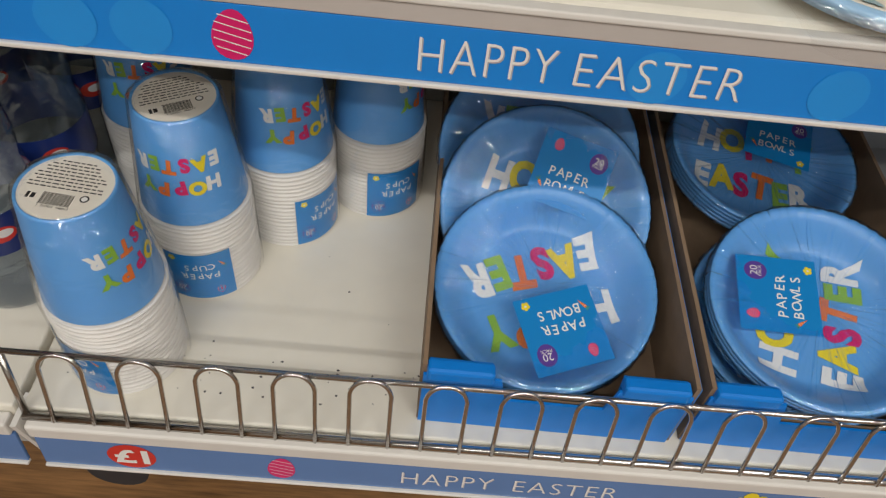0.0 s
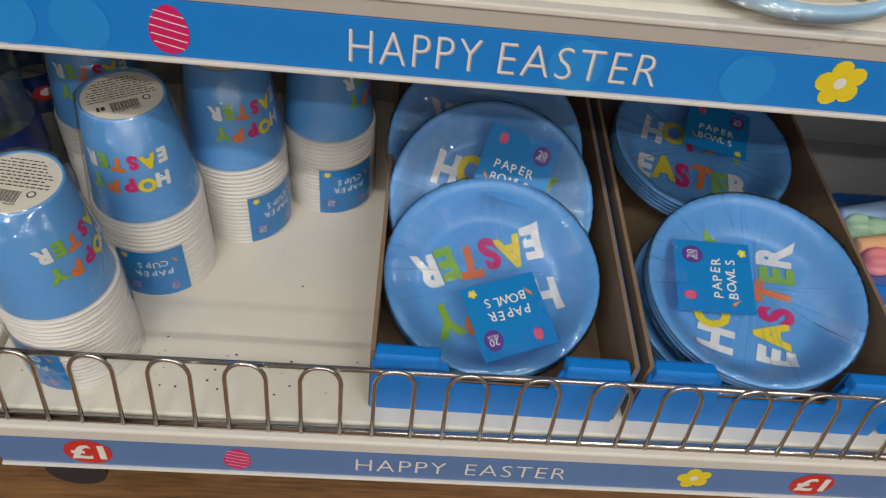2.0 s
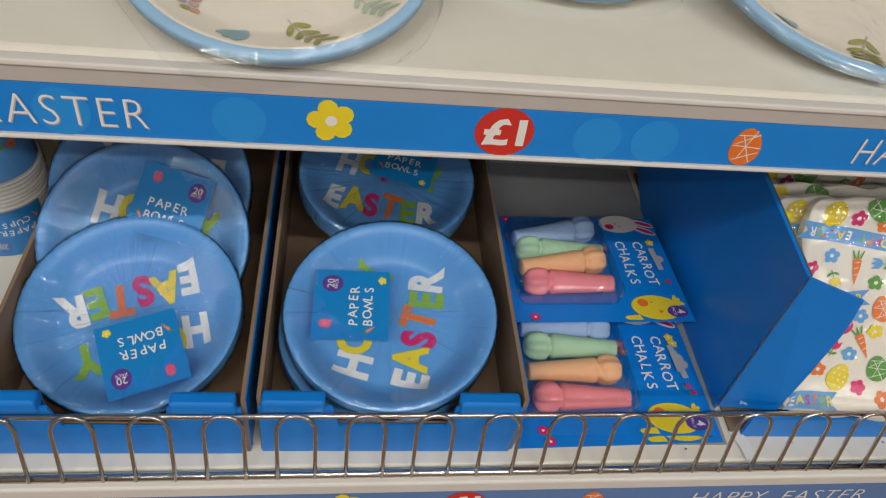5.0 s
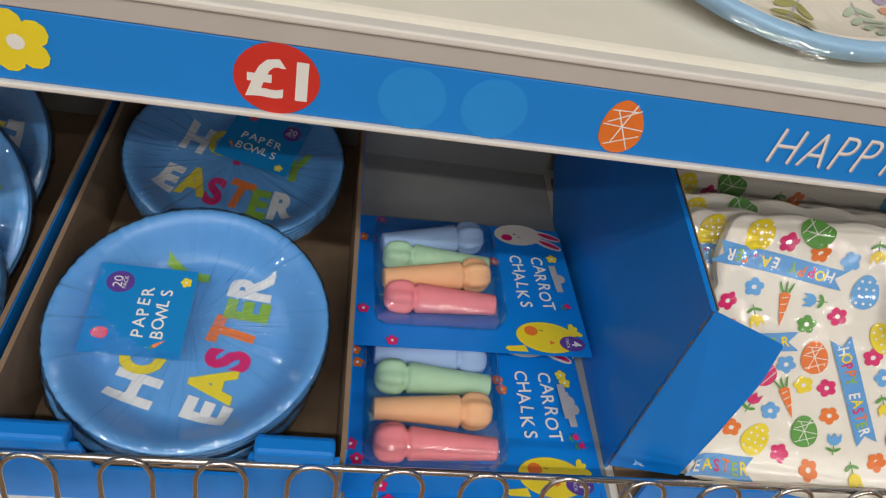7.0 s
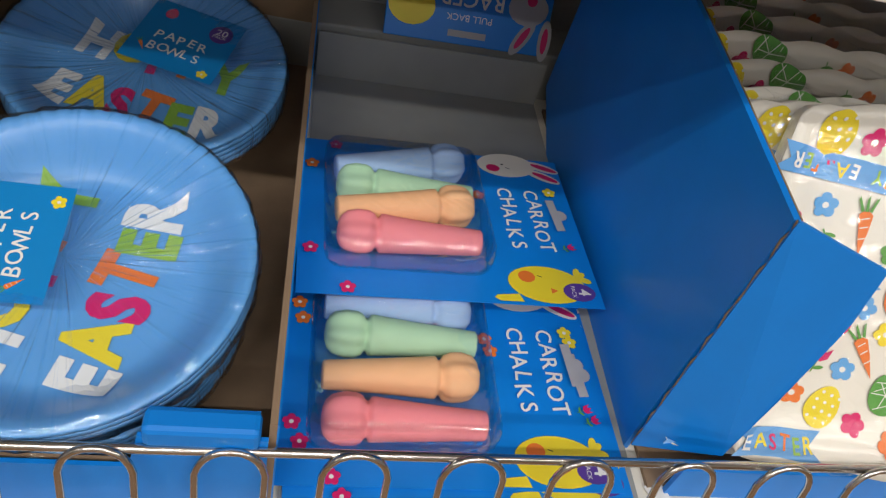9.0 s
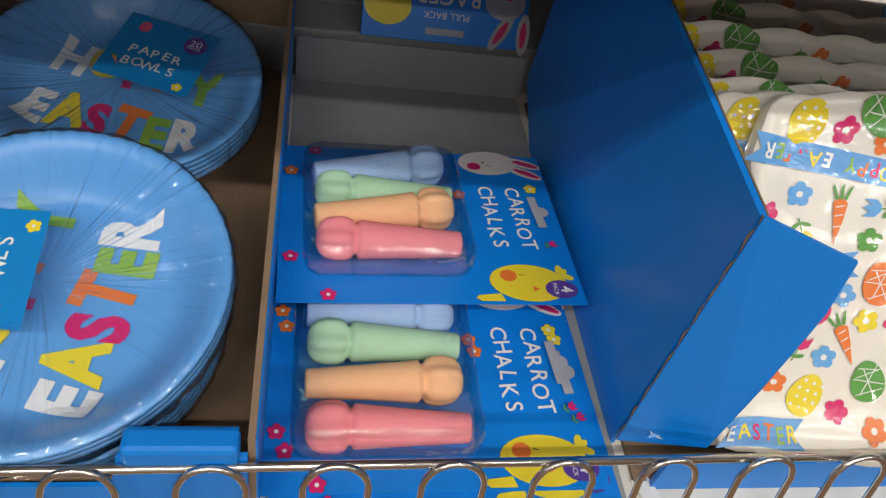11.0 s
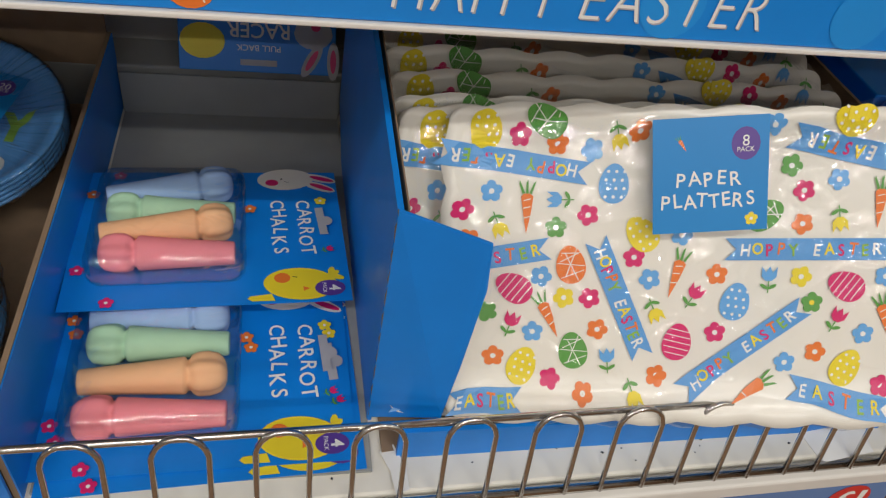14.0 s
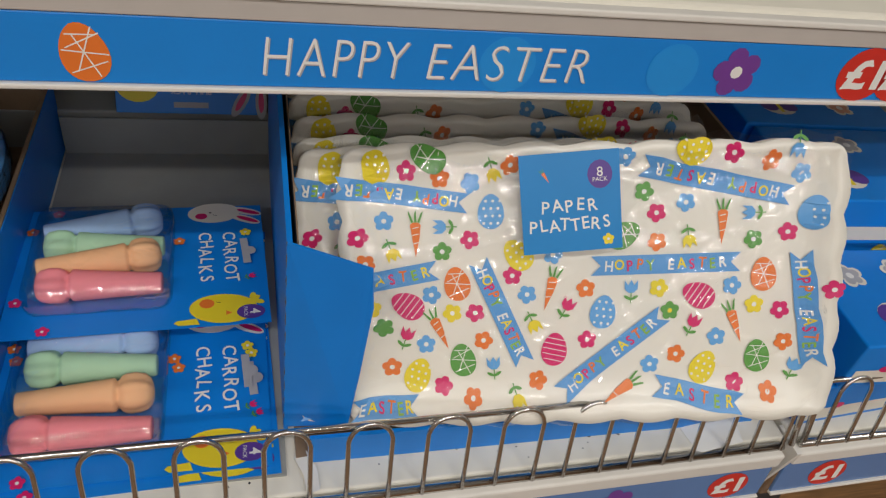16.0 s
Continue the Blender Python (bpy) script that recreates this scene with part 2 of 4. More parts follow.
class Art:
    """A print: coloured flat shapes in the plane, layer over layer, laid on a surface by a function of (u, v, lift)."""

    def __init__(self):
        self.shapes, self.layer = [], 0

    def put(self, pts, faces, ink, x, y, size=1.0, rot=0.0, sx=1.0, level=1):
        a = radians(rot)
        p = np.array(pts, float) * (size * sx, size)
        q = np.stack([x + p[:, 0] * math.cos(a) - p[:, 1] * math.sin(a), y + p[:, 0] * math.sin(a) + p[:, 1] * math.cos(a)], 1)
        self.layer += 1
        self.shapes.append((q, faces, ink, level + 0.02 * self.layer))

    def poly(self, pts, ink, x, y, size=1.0, rot=0.0, sx=1.0):
        self.put(pts, [tuple(range(len(pts)))], ink, x, y, size, rot, sx, 3 if ink == "white" else 1)

    def text(self, s, ink, x, y, height, rot=0.0, bold=0.0, sx=1.0, shear=0.0, wide=1.0):
        self.put(*text_shape(s, bold, shear, wide), ink, x, y, height, rot, sx, 5)

    def fitted(self, s, ink, x, y, width, height, shear=0.0):
        pts = text_shape(s, -0.018, shear, 1.12)[0]
        self.text(s, ink, x, y, height, 0, -0.018, width / height / (pts[:, 0].max() - pts[:, 0].min()), shear, 1.12)

    def word(self, s, inks, x, y, height, step, rot=0.0, bold=0.03, sx=1.0):
        a = radians(rot)
        for i, ch in enumerate(s):
            o = (i - (len(s) - 1) / 2) * step
            wob = 0.06 * height * (1 if i % 2 else -1)
            if ch != " ":
                self.text(ch, inks[i % len(inks)], x + o * math.cos(a) - wob * math.sin(a), y + o * math.sin(a) + wob * math.cos(a), height, rot + (5 if i % 3 else -4), bold, sx)

    def disc(self, ink, x, y, r, n=16, sy=1.0, rot=0):
        self.poly([(math.cos(2 * math.pi * k / n), sy * math.sin(2 * math.pi * k / n)) for k in range(n)], ink, x, y, r, rot)

    def bar(self, ink, x, y, w, h, rot=0):
        self.poly([(-w / 2, -h / 2), (w / 2, -h / 2), (w / 2, h / 2), (-w / 2, h / 2)], ink, x, y, 1, rot)

    def egg(self, ink, x, y, h, rot=0, marks="stripes"):
        pts = []
        for k in range(24):
            t = 2 * math.pi * k / 24
            pts.append((0.37 * math.cos(t) * (1 - 0.16 * math.sin(t)), 0.5 * math.sin(t)))
        self.poly(pts, ink, x, y, h, rot)
        a = radians(rot)

        def at(px, py):
            return x + h * (px * math.cos(a) - py * math.sin(a)), y + h * (px * math.sin(a) + py * math.cos(a))

        if marks == "stripes":
            for q in (-0.32, -0.16, 0.0, 0.16, 0.32):
                self.bar("white", *at(0, q), 0.70 * h * math.sqrt(1 - (q / 0.52) ** 2), 0.022 * h, rot - 8)
        elif marks == "net":
            for q, r, l in ((-0.25, 12, 0.6), (0.0, -14, 0.7), (0.2, 18, 0.58), (0.05, 62, 0.8), (-0.05, 108, 0.8), (0.3, -8, 0.45)):
                self.bar("white", *at(0.02, q), l * h, 0.022 * h, rot + r)
        else:
            for q in range(4):
                for w in range(3):
                    self.disc("white", *at(-0.2 + 0.2 * w + 0.05 * (q % 2), -0.33 + 0.21 * q), 0.042 * h, 7)

    def flower(self, ink, x, y, r, rot=0, eye="white", stretch=1.0):
        for k in range(5):
            a = radians(rot + 72 * k + 90)
            self.disc(ink, x + 0.58 * r * math.cos(a), y + 0.58 * r * math.sin(a), 0.42 * r, 10)
        self.disc(ink, x, y, 0.5 * r, 10)
        self.disc(eye, x, y, 0.25 * r, 9)

    def carrot(self, x, y, h, rot=0):
        a = radians(rot)

        def at(px, py):
            return x + h * (px * math.cos(a) - py * math.sin(a)), y + h * (px * math.sin(a) + py * math.cos(a))

        self.poly([(-0.11, 0.18), (-0.05, 0.23), (0.05, 0.23), (0.11, 0.18), (0.08, -0.1), (0.0, -0.5), (-0.06, -0.15)], "orange", x, y, h, rot)
        for dx in (-0.06, 0, 0.06):
            self.poly([(-0.025, 0), (0.025, 0), (0.012, 0.25), (-0.02, 0.2)], "dgreen", *at(dx, 0.23), h, rot - dx * 350)
        for q in (-0.2, -0.02, 0.12):
            self.bar("white", *at(0, q), 0.13 * h, 0.018 * h, rot + 14)

    def tulip(self, ink, x, y, h, rot=0):
        a = radians(rot)

        def at(px, py):
            return x + h * (px * math.cos(a) - py * math.sin(a)), y + h * (px * math.sin(a) + py * math.cos(a))

        self.poly([(-0.26, 0.45), (-0.12, 0.25), (0, 0.46), (0.12, 0.25), (0.26, 0.45), (0.25, 0.1), (0.1, -0.05), (-0.1, -0.05), (-0.25, 0.1)], ink, x, y, h, rot)
        self.bar("dgreen", *at(0, -0.25), 0.04 * h, 0.42 * h, rot)
        for sgn in (-1, 1):
            self.disc("dgreen", *at(sgn * 0.14, -0.24), 0.16 * h, 8, 0.4, rot + sgn * 30)

    def ribbon(self, x, y, length, h, rot=0, flip=False, s="HOPPY EASTER"):
        w = length / 2
        self.poly([(-w, -h / 2), (w, -h / 2), (w - h * 0.5, 0), (w, h / 2), (-w, h / 2), (-w + h * 0.5, 0)], "blue", x, y, 1, rot)
        self.word(s, ["white", "yellow", "pink", "orange", "green", "yellow", "white", "yellow", "pink", "orange", "green", "white"], x, y, h * 0.55, length * 0.83 / len(s), rot + (180 if flip else 0), 0.02, 0.85)

    def mesh(self, name, place, lift=0.0003, step=0.00005, cut=0):
        b, inks = bmesh.new(), []
        for q, faces, ink, layer in self.shapes:
            if ink not in inks:
                inks.append(ink)
            t = bmesh.new()
            vs = [t.verts.new((p[0], p[1], 0)) for p in q]
            for f in faces:
                try:
                    t.faces.new([vs[i] for i in f])
                except ValueError:
                    pass
            bmesh.ops.triangulate(t, faces=t.faces[:])
            if cut:
                for turn in range(4):
                    far = [e for e in t.edges if e.calc_length() > cut]
                    if not far:
                        break
                    bmesh.ops.subdivide_edges(t, edges=far, cuts=1, use_grid_fill=False)
                    bmesh.ops.triangulate(t, faces=t.faces[:])
            t.normal_update()
            new_vs = {}
            for v in t.verts:
                new_vs[v] = b.verts.new(place(v.co.x, v.co.y, lift + step * layer))
            for f in t.faces:
                loop = [new_vs[v] for v in f.verts]
                if f.normal.z < 0:
                    loop.reverse()
                nf = b.faces.new(loop)
                nf.material_index = inks.index(ink)
            t.free()
        return finish(name, b, [INK[i] for i in inks])


def flat(u, v, lift):
    return (u, v, lift)


# ---- the shop's shell ----
def setting(name, bm, material, label):
    ob = new(name, finish(name, bm, material))
    return tagged(ob, label, name.split("_")[0], kind="structure")


setting("floor", box_bm(-5, 6, -5, 5, -0.1, 0), wood_floor(), "brown wood-effect laminate shop floor")
WALLP = mat("pale_wall_paint", (0.55, 0.54, 0.52), 0.7, 0.05, 8, 0.05)
setting("wall_north", box_bm(-5, 6, 5, 5.1, 0, CEIL), WALLP, "plain pale painted shop wall")
setting("wall_south", box_bm(-5, 6, -5.1, -5, 0, CEIL), WALLP, "plain pale painted shop wall")
setting("wall_west", box_bm(-5.1, -5, -5.1, 5.1, 0, CEIL), WALLP, "plain pale painted shop wall")
setting("wall_east", box_bm(6, 6.1, -5.1, 5.1, 0, CEIL), WALLP, "plain pale painted shop wall")
setting("ceiling", box_bm(-5.1, 6.1, -5.1, 5.1, CEIL, CEIL + 0.1), mat("ceiling_tile", (0.62, 0.62, 0.60), 0.8, 0.04, 20, 0.1), "plain white shop ceiling")
for tx, ty in TUBES:
    lf = thing("ceiling_light", pose(tx, ty, CEIL), "white batten fluorescent light on the ceiling", "ceiling light", "ceiling lights")
    part("housing", box_bm(-0.78, 0.78, -0.08, 0.08, -0.05, 0, 0.006), C_LIP, lf)

# ---- the shelf unit ----
X0, X1, BACK, LOW, HIGH, UPZ = -0.213, 0.988, 0.74, 0.313, 0.385, 0.297
# the run of shelving stands a little askew to the axes
RUN = pose(0.6, 0.38, 0, 0, 0, 0.77) @ pose(-0.6, -0.38, 0)


def shelf_unit(x0, x1, label, first):
    w = x1 - x0
    u = thing("shelf_unit", RUN @ pose(x0, 0, S), label, "shelf unit", "gondola shelving")
    part("base_shelf", box_bm(0.001, w - 0.001, LOW + 0.008, BACK, -0.03, 0, 0.002), C_CREAM, u, "cream painted steel base shelf")
    part("shelf_lip", box_bm(0.004, w - 0.004, LOW - 0.004, LOW + 0.0075, -0.0215, -0.0065, 0.002), C_LIP, u)
    part("back_panel", box_bm(0.001, w - 0.001, BACK, BACK + 0.02, -S + 0.1, 1.0), C_GREYPANEL, u)
    part("plinth", box_bm(0.03, w - 0.03, LOW + 0.2, BACK, -S, -0.032), C_GREYPANEL, u)
    up = part("upper_shelf", box_bm(0.001, w - 0.001, HIGH + 0.008, BACK, UPZ - 0.028, UPZ + 0.003, 0.003), C_CREAM, u, "cream painted steel upper shelf")
    part("rolled_edge", box_bm(0.002, w - 0.002, HIGH + 0.001, HIGH + 0.009, UPZ - 0.028, UPZ + 0.0, 0.003), C_CREAM, up)
    # the step's grey has the shade at the shelf's rear in its colour
    part("back_step", box_bm(0.002, w - 0.002, 0.694, BACK - 0.0005, 0.0002, 0.0425, 0.002), mat("shaded_shelf_grey", (0.32, 0.33, 0.32), 0.75, 0.08, 30, 0.05), u)
    for bx in (0.02, w - 0.05):
        br = sheet_bm([(bx, HIGH + 0.05, UPZ - 0.03), (bx, BACK, UPZ - 0.03), (bx, BACK, UPZ - 0.10), (bx, BACK - 0.05, UPZ - 0.09)], 0.004)
        part("bracket", br, C_GREYPANEL, u)
    for px in (0.0, w):
        part("upright", box_bm(px - 0.012, px + 0.012, BACK - 0.012, BACK - 0.002, -S, 1.0, 0.002), C_GREYPANEL, u)
    c = part("castor", tube_bm([(0.034, 0.330, -0.120), (0.034, 0.350, -0.120)], 0.024, 20), C_DARK, u, "dark rubber castor wheel")
    part("castor_fork", box_bm(0.024, 0.044, 0.326, 0.354, -0.100, -0.028, 0.003), C_CHROME, c)
    br = sheet_bm([(-0.002, LOW - 0.006, -0.002), (-0.002, LOW + 0.02, -0.002), (-0.002, LOW + 0.02, -0.055), (-0.002, LOW + 0.004, -0.06)], -0.004)
    part("end_bracket", br, C_LIP, u)
    return u


shelf_unit(X0, X1, "cream steel gondola shelf bay with grey back", True)
shelf_unit(X1 + 0.004, X1 + 1.17, "neighbouring cream steel gondola bay", False)
shelf_unit(X0 - 1.175, X0 - 0.004, "neighbouring cream steel gondola bay holding bottles", False)


def wire_riser(x0, x1, pitch, first):
    w = x1 - x0
    g = thing("wire_shelf_riser", RUN @ pose(x0, LOW + 0.003, S), "chrome wire shelf-edge guard with looped uprights", "shelf guard", "wire guards")
    part("base_rod", tube_bm([(0.004, 0, -0.002), (w - 0.006, 0, -0.002)], 0.0034), C_CHROME, g, smooth=True)
    part("top_rod", tube_bm([(0.002, 0.0135, 0.057), (w - 0.002, 0.0135, 0.057)], 0.0021), C_CHROME, g, smooth=True)
    for ex in (0.002, w - 0.002):
        part("end_wire", tube_bm([(ex, 0.0135, 0.057), (ex + 0.004, 0, -0.002)], 0.0024), C_CHROME, g, smooth=True)

    def lean(z):
        return -0.003 + 0.0135 * (z + 0.002) / 0.059

    pts = [(-0.0135, lean(z), z) for z in (-0.002, 0.02, 0.048)]
    for k in range(1, 10):
        q, z = math.pi * k / 10, 0.048 + 0.0125 * math.sin(math.pi * k / 10)
        pts.append((-0.013 * math.cos(q), lean(z), z))
    pts += [(0.0135, lean(z), z) for z in (0.048, 0.02, -0.002)]
    loop = finish("wire_loop", tube_bm(pts, 0.0016, 8), C_CHROME, True)
    x = first
    while x < w - 0.02:
        part("wire_loop", loop, None, g).location = (x, 0, 0)
        x += pitch
    return g


wire_riser(X0, X1, 0.0495, 0.039)
wire_riser(X1 + 0.006, X1 + 1.17, 0.0495, 0.03)


def price_strip(x0, x1, y, z, height, tilt, low, start, label):
    """A printed ticket strip: h is along local y, the eggs, flowers, prices and words repeat along it."""
    w = x1 - x0
    st = thing("ticket_strip", RUN @ pose(x0, y, z, 90 - tilt), label, "shelf strip", "ticket strips")
    part("holder", box_bm(0, w, 0, height, -0.003, 0, 0.0008), C_STRIPLOW if low else C_STRIP, st)
    if not low:
        part("top_band", box_bm(0, w, height + 0.0002, height + 0.0095, -0.003, 0.0008, 0.0006), C_GREYRAIL, st, "grey plastic rail band")
        part("top_lip", box_bm(0, w, height + 0.0098, height + 0.0135, -0.006, 0.0025, 0.001), C_LIP, st)
    part("bottom_bead", box_bm(0, w, -0.0028, -0.0002, -0.003, 0.002, 0.0008), C_LIP, st)
    mid = height / 2

    def motif(name, draw):
        a = Art()
        draw(a)
        part(name, a.mesh(name, flat, 0.0003, 0.00005), None, st)

    x, k = start, 0
    while x < w + 0.3:
        def inside(d, m):
            return m < x + d < w - m
        for d in (-0.165, -0.13, 0.115, 0.205):
            if inside(d, 0.025) and not low:
                motif("pale_egg", lambda a: a.disc("pale", x + d, mid - 0.001, mid * 0.93, 22, 1.0))
        if inside(-0.2165, 0.02):
            def price(a):
                a.disc("red", x - (0.194 if low else 0.220), mid, 0.0172, 26, 0.86 if low else 0.92)
                a.text("\u00a31", "white", x - (0.194 if low else 0.220), mid, 0.0180, 0, 0.035, 1.25)
            motif("price_roundel", price)
        e = k % 2
        if e and not low and inside(0.325, 0.02):
            def price_end(a):
                a.disc("red", x + 0.325, mid, 0.0172, 26, 0.92)
                a.text("\u00a31", "white", x + 0.325, mid, 0.0180, 0, 0.035, 1.25)
            motif("price_roundel", price_end)
        if inside(-0.078, 0.015):
            motif("egg", lambda a: a.egg(("pink", "orange")[e], x - (0.0873 if low else (0.0875, 0.0725)[e]), mid - (0.0005, 0.0015)[e], 0.0265, (-6, 9)[e], ("stripes", "net")[e]))
        if inside(0.078, 0.09):
            for s, cx, ww in ((("HAPPY", 0.033, 0.067), ("EASTER", 0.120, 0.0765)) if low else (("HAPPY", 0.0330, 0.066), ("EASTER", 0.1165, 0.0820))):
                def letters(a):
                    a.fitted(s, "grey", x + cx + 0.0007, mid - 0.0009, ww, 0.0150 if low else 0.0178, 0.12 * e)
                    a.fitted(s, "white", x + cx, mid - 0.0003, ww, 0.0150 if low else 0.0178, 0.12 * e)
                motif("lettering", letters)
        if inside(0.245, 0.02):
            motif("flower", lambda a: a.flower("plum" if e else "yellow", x + (0.258 if low else (0.254, 0.243)[e]), mid + (0.0015, -0.001)[e], (0.0135, 0.0140)[e], 14))
        x += 0.547 if low else 0.571
        k += 1
    return st


def strips(x0, x1, start_low, start_high):
    price_strip(x0 + 0.004, x1 - 0.004, LOW - 0.0045, S - 0.0590, 0.0350, 6, True, start_low, "faded blue happy easter ticket strip under a clear cover")
    price_strip(x0 + 0.002, x1 - 0.002, HIGH - 0.003, S + UPZ - 0.0425, 0.0310, 4, False, start_high, "bright blue happy easter ticket strip with prices and eggs")


strips(X0, X1, 0.259, 0.248)
strips(X1 + 0.004, X1 + 1.17, 0.240, 0.21)
strips(X0 - 1.175, X0 - 0.004, 0.2, 0.2)

# ---- paper cup stacks ----
CUP_H, CUP_R0, CUP_R1 = 0.088, 0.0275, 0.0385


def hoppy(a, x, y, h, step, rot=0, bold=0.05, sx=1.0, gap=0.78, hop=1.05):
    r = radians(rot)
    up = h * gap
    a.word("HOPPY", ["white", "yellow", "pink", "orange", "green"], x - up * math.sin(r), y + up * math.cos(r), h, step * hop, rot, bold, sx)
    a.word("EASTER", ["white", "yellow", "pink", "orange", "green", "white"], x + up * math.sin(r), y - up * math.cos(r), h, step, rot, bold, sx)


CUP_BODY = finish("cup_body", lathe_bm([(0.0005, CUP_H - 0.0015), (0.0258, CUP_H - 0.0015), (0.0264, CUP_H), (CUP_R0, CUP_H), (CUP_R0 + 0.0006, CUP_H - 0.002), (CUP_R1 - 0.0012, 0.006), (CUP_R1 - 0.001, 0.0045)], 56), C_PAPER, True)
CUP_RIM = finish("cup", lathe_bm([(CUP_R1 - 0.0060, 0.0027), (CUP_R1 - 0.0006, 0.0026), (CUP_R1 + 0.0007, 0.0021), (CUP_R1 + 0.0009, 0.0014), (CUP_R1 - 0.0002, 0.0005), (CUP_R1 - 0.0060, 0.0003)], 56), C_CUPWHITE, True)


CUP_CORE = finish("cup_sleeve", lathe_bm([(CUP_R1 - 0.0052, 0.001), (CUP_R1 - 0.0052, 0.080)], 40), C_PAPER, True)


def on_cup(u, v, lift):
    """u round the inverted cup, v up the print's own way (down in space)."""
    z = 0.046 - v
    r = CUP_R1 + (CUP_R0 - CUP_R1) * z / CUP_H + lift
    ang = u / 0.034
    return (r * math.sin(-ang) * -1, -r * math.cos(ang), z)


def turned(f):
    return lambda u, v, l: f(-u, v, l)


a = Art()
hoppy(a, 0, 0, 0.0115, 0.0105, 0, 0.06)
CUP_PRINT = a.mesh("cup_print", turned(on_cup), 0.0004, 0.00005, 0.006)

a = Art()
a.disc("cream", 0, 0, 0.0236, 36)
for k in range(9):
    yy = 0.0175 - 0.0024 * k
    half = math.sqrt(0.0215 ** 2 - yy ** 2) * (0.92 if k % 3 else 0.8)
    x = -half
    n = 0
    while x < half - 0.002:
        lw = 0.0016 + 0.0022 * (((n * 7 + k * 3) % 5) / 5)
        if x + lw < half:
            a.bar("black", x + lw / 2, yy, lw, 0.00085)
        x += lw + 0.0008
        n += 1
for k in range(26):
    a.bar("black", -0.0085 + 0.00062 * k, -0.0095, 0.00022 + 0.00026 * ((k * 5) % 3) / 2, 0.0082)
a.text("5  057821  446019", "black", 0, -0.0150, 0.0015)
a.disc("black", 0.0125, -0.0065, 0.0024, 14)
a.disc("white", 0.0125, -0.0065, 0.0016, 12)
a.bar("black", -0.0155, -0.009, 0.0016, 0.0042)
a.bar("black", -0.0128, -0.009, 0.0022, 0.0034)
CUP_BASE_PRINT = a.mesh("base_print", flat, 0.0002, 0.00005)


def pack_label(a, x, y, w, rot, lines, count, egg=True):
    """The small square pack label: words, an egg, the purple count egg, a carrot and a flower."""
    r = radians(rot)

    def at(px, py):
        return x + w * (px * math.cos(r) - py * math.sin(r)), y + w * (px * math.sin(r) + py * math.cos(r))

    a.bar("label", x, y, w, w, rot)
    if egg:
        a.egg("pink", *at(-0.28, 0.33), 0.17 * w, rot)
    else:
        a.carrot(*at(-0.25, 0.28), 0.16 * w, rot + 30)
    a.disc("purple", *at(0.30, 0.26), 0.125 * w, 16, 1.15, rot)
    a.text(count, "white", *at(0.30, 0.285), 0.095 * w, rot, 0.0)
    a.text("PACK", "white", *at(0.30, 0.21), 0.042 * w, rot, 0.0)
    for i, s in enumerate(lines):
        step = 0.118 if len(s) < 7 else 0.105
        a.word(s, ["white"], *at(-0.02, -0.03 - 0.19 * i), 0.125 * w, step * w, rot, 0.01, 0.95)
    a.flower("yellow", *at(0.36, -0.40), 0.06 * w, rot)
    if egg:
        a.carrot(*at(-0.36, -0.25), 0.2 * w, rot + 35)


a = Art()
pack_label(a, 0, 0, 0.050, 0, ["PAPER", "CUPS"], "20")
RIM_R = CUP_R1 + 0.0012


def on_stack(u, v, lift):
    ang = u / RIM_R
    return (RIM_R * 1.004 * math.sin(ang) + 0, -(RIM_R + lift) * math.cos(ang), 0.0285 - v)


CUP_LABEL = a.mesh("label", lambda u, v, l: on_stack(-u, v, l), 0.0006, 0.00005, 0.006)


def cup_stack(x, y, turn, lab_turn, base_turn, tip=0):
    c = thing("paper_cup_stack", pose(x, y, S, 0, tip, 0), "inverted stack of sky blue paper cups in clear wrap", "cup stack", "paper cup stacks")
    n = 20
    for k in range(n):
        r = part("cup", CUP_RIM, None, c)
        r.location = (0.0004 * math.sin(k * 2.1 + x * 50), 0.0004 * math.cos(k * 1.7), 0.0041 * k)
    zt = 0.0041 * (n - 1)
    part("cup_sleeve", CUP_CORE, None, c, "white paper seen between the rims")
    body = part("cup_body", CUP_BODY, None, c, "sky blue printed top cup")
    body.location = (0, 0, zt)
    p = part("print", CUP_PRINT, None, body)
    p.rotation_euler = (0, 0, radians(turn))
    p = part("base_print", CUP_BASE_PRINT, None, body, "cream base with barcode and small print")
    p.scale = (1.11, 1.11, 1)
    p.location, p.rotation_euler = (0, 0, CUP_H - 0.0014), (0, 0, radians(base_turn))
    lab = part("label", CUP_LABEL, None, c)
    lab.rotation_euler = (0, 0, radians(lab_turn))
    w = part("wrap", lathe_bm([(RIM_R + 0.0016, 0.001), (RIM_R + 0.0013, 0.04), (RIM_R + 0.001, zt + 0.002), (CUP_R0 + 0.0022, zt + CUP_H), (0.02, zt + CUP_H + 0.002)], 40, lambda r, z, q: (r + 0.0005 * math.sin(9 * q + 60 * z), z)), C_FILM, c, "clear wrinkled shrink wrap", True)
    w.visible_shadow = False
    return c


cup_stack(-0.154, 0.364, 75, -28, -5)
cup_stack(-0.119, 0.452, 8, 8, 30)
cup_stack(-0.066, 0.513, 38, 55, 20)
cup_stack(0.003, 0.556, 80, 30, 10)
cup_stack(-0.178, 0.545, 20, 120, 0)

# ---- paper bowls in cardboard trays ----
BOWL_R = 0.0815


def bowl_profile(r):
    """Height of the bowl's inner face at radius r."""
    if r < 0.052:
        return 0.004
    if r < 0.073:
        t = (r - 0.052) / 0.021
        return 0.004 + 0.020 * t * t * (1.6 - 0.6 * t)
    return 0.024 + 0.0045 * math.sin((r - 0.073) / 0.0085 * math.pi / 2)


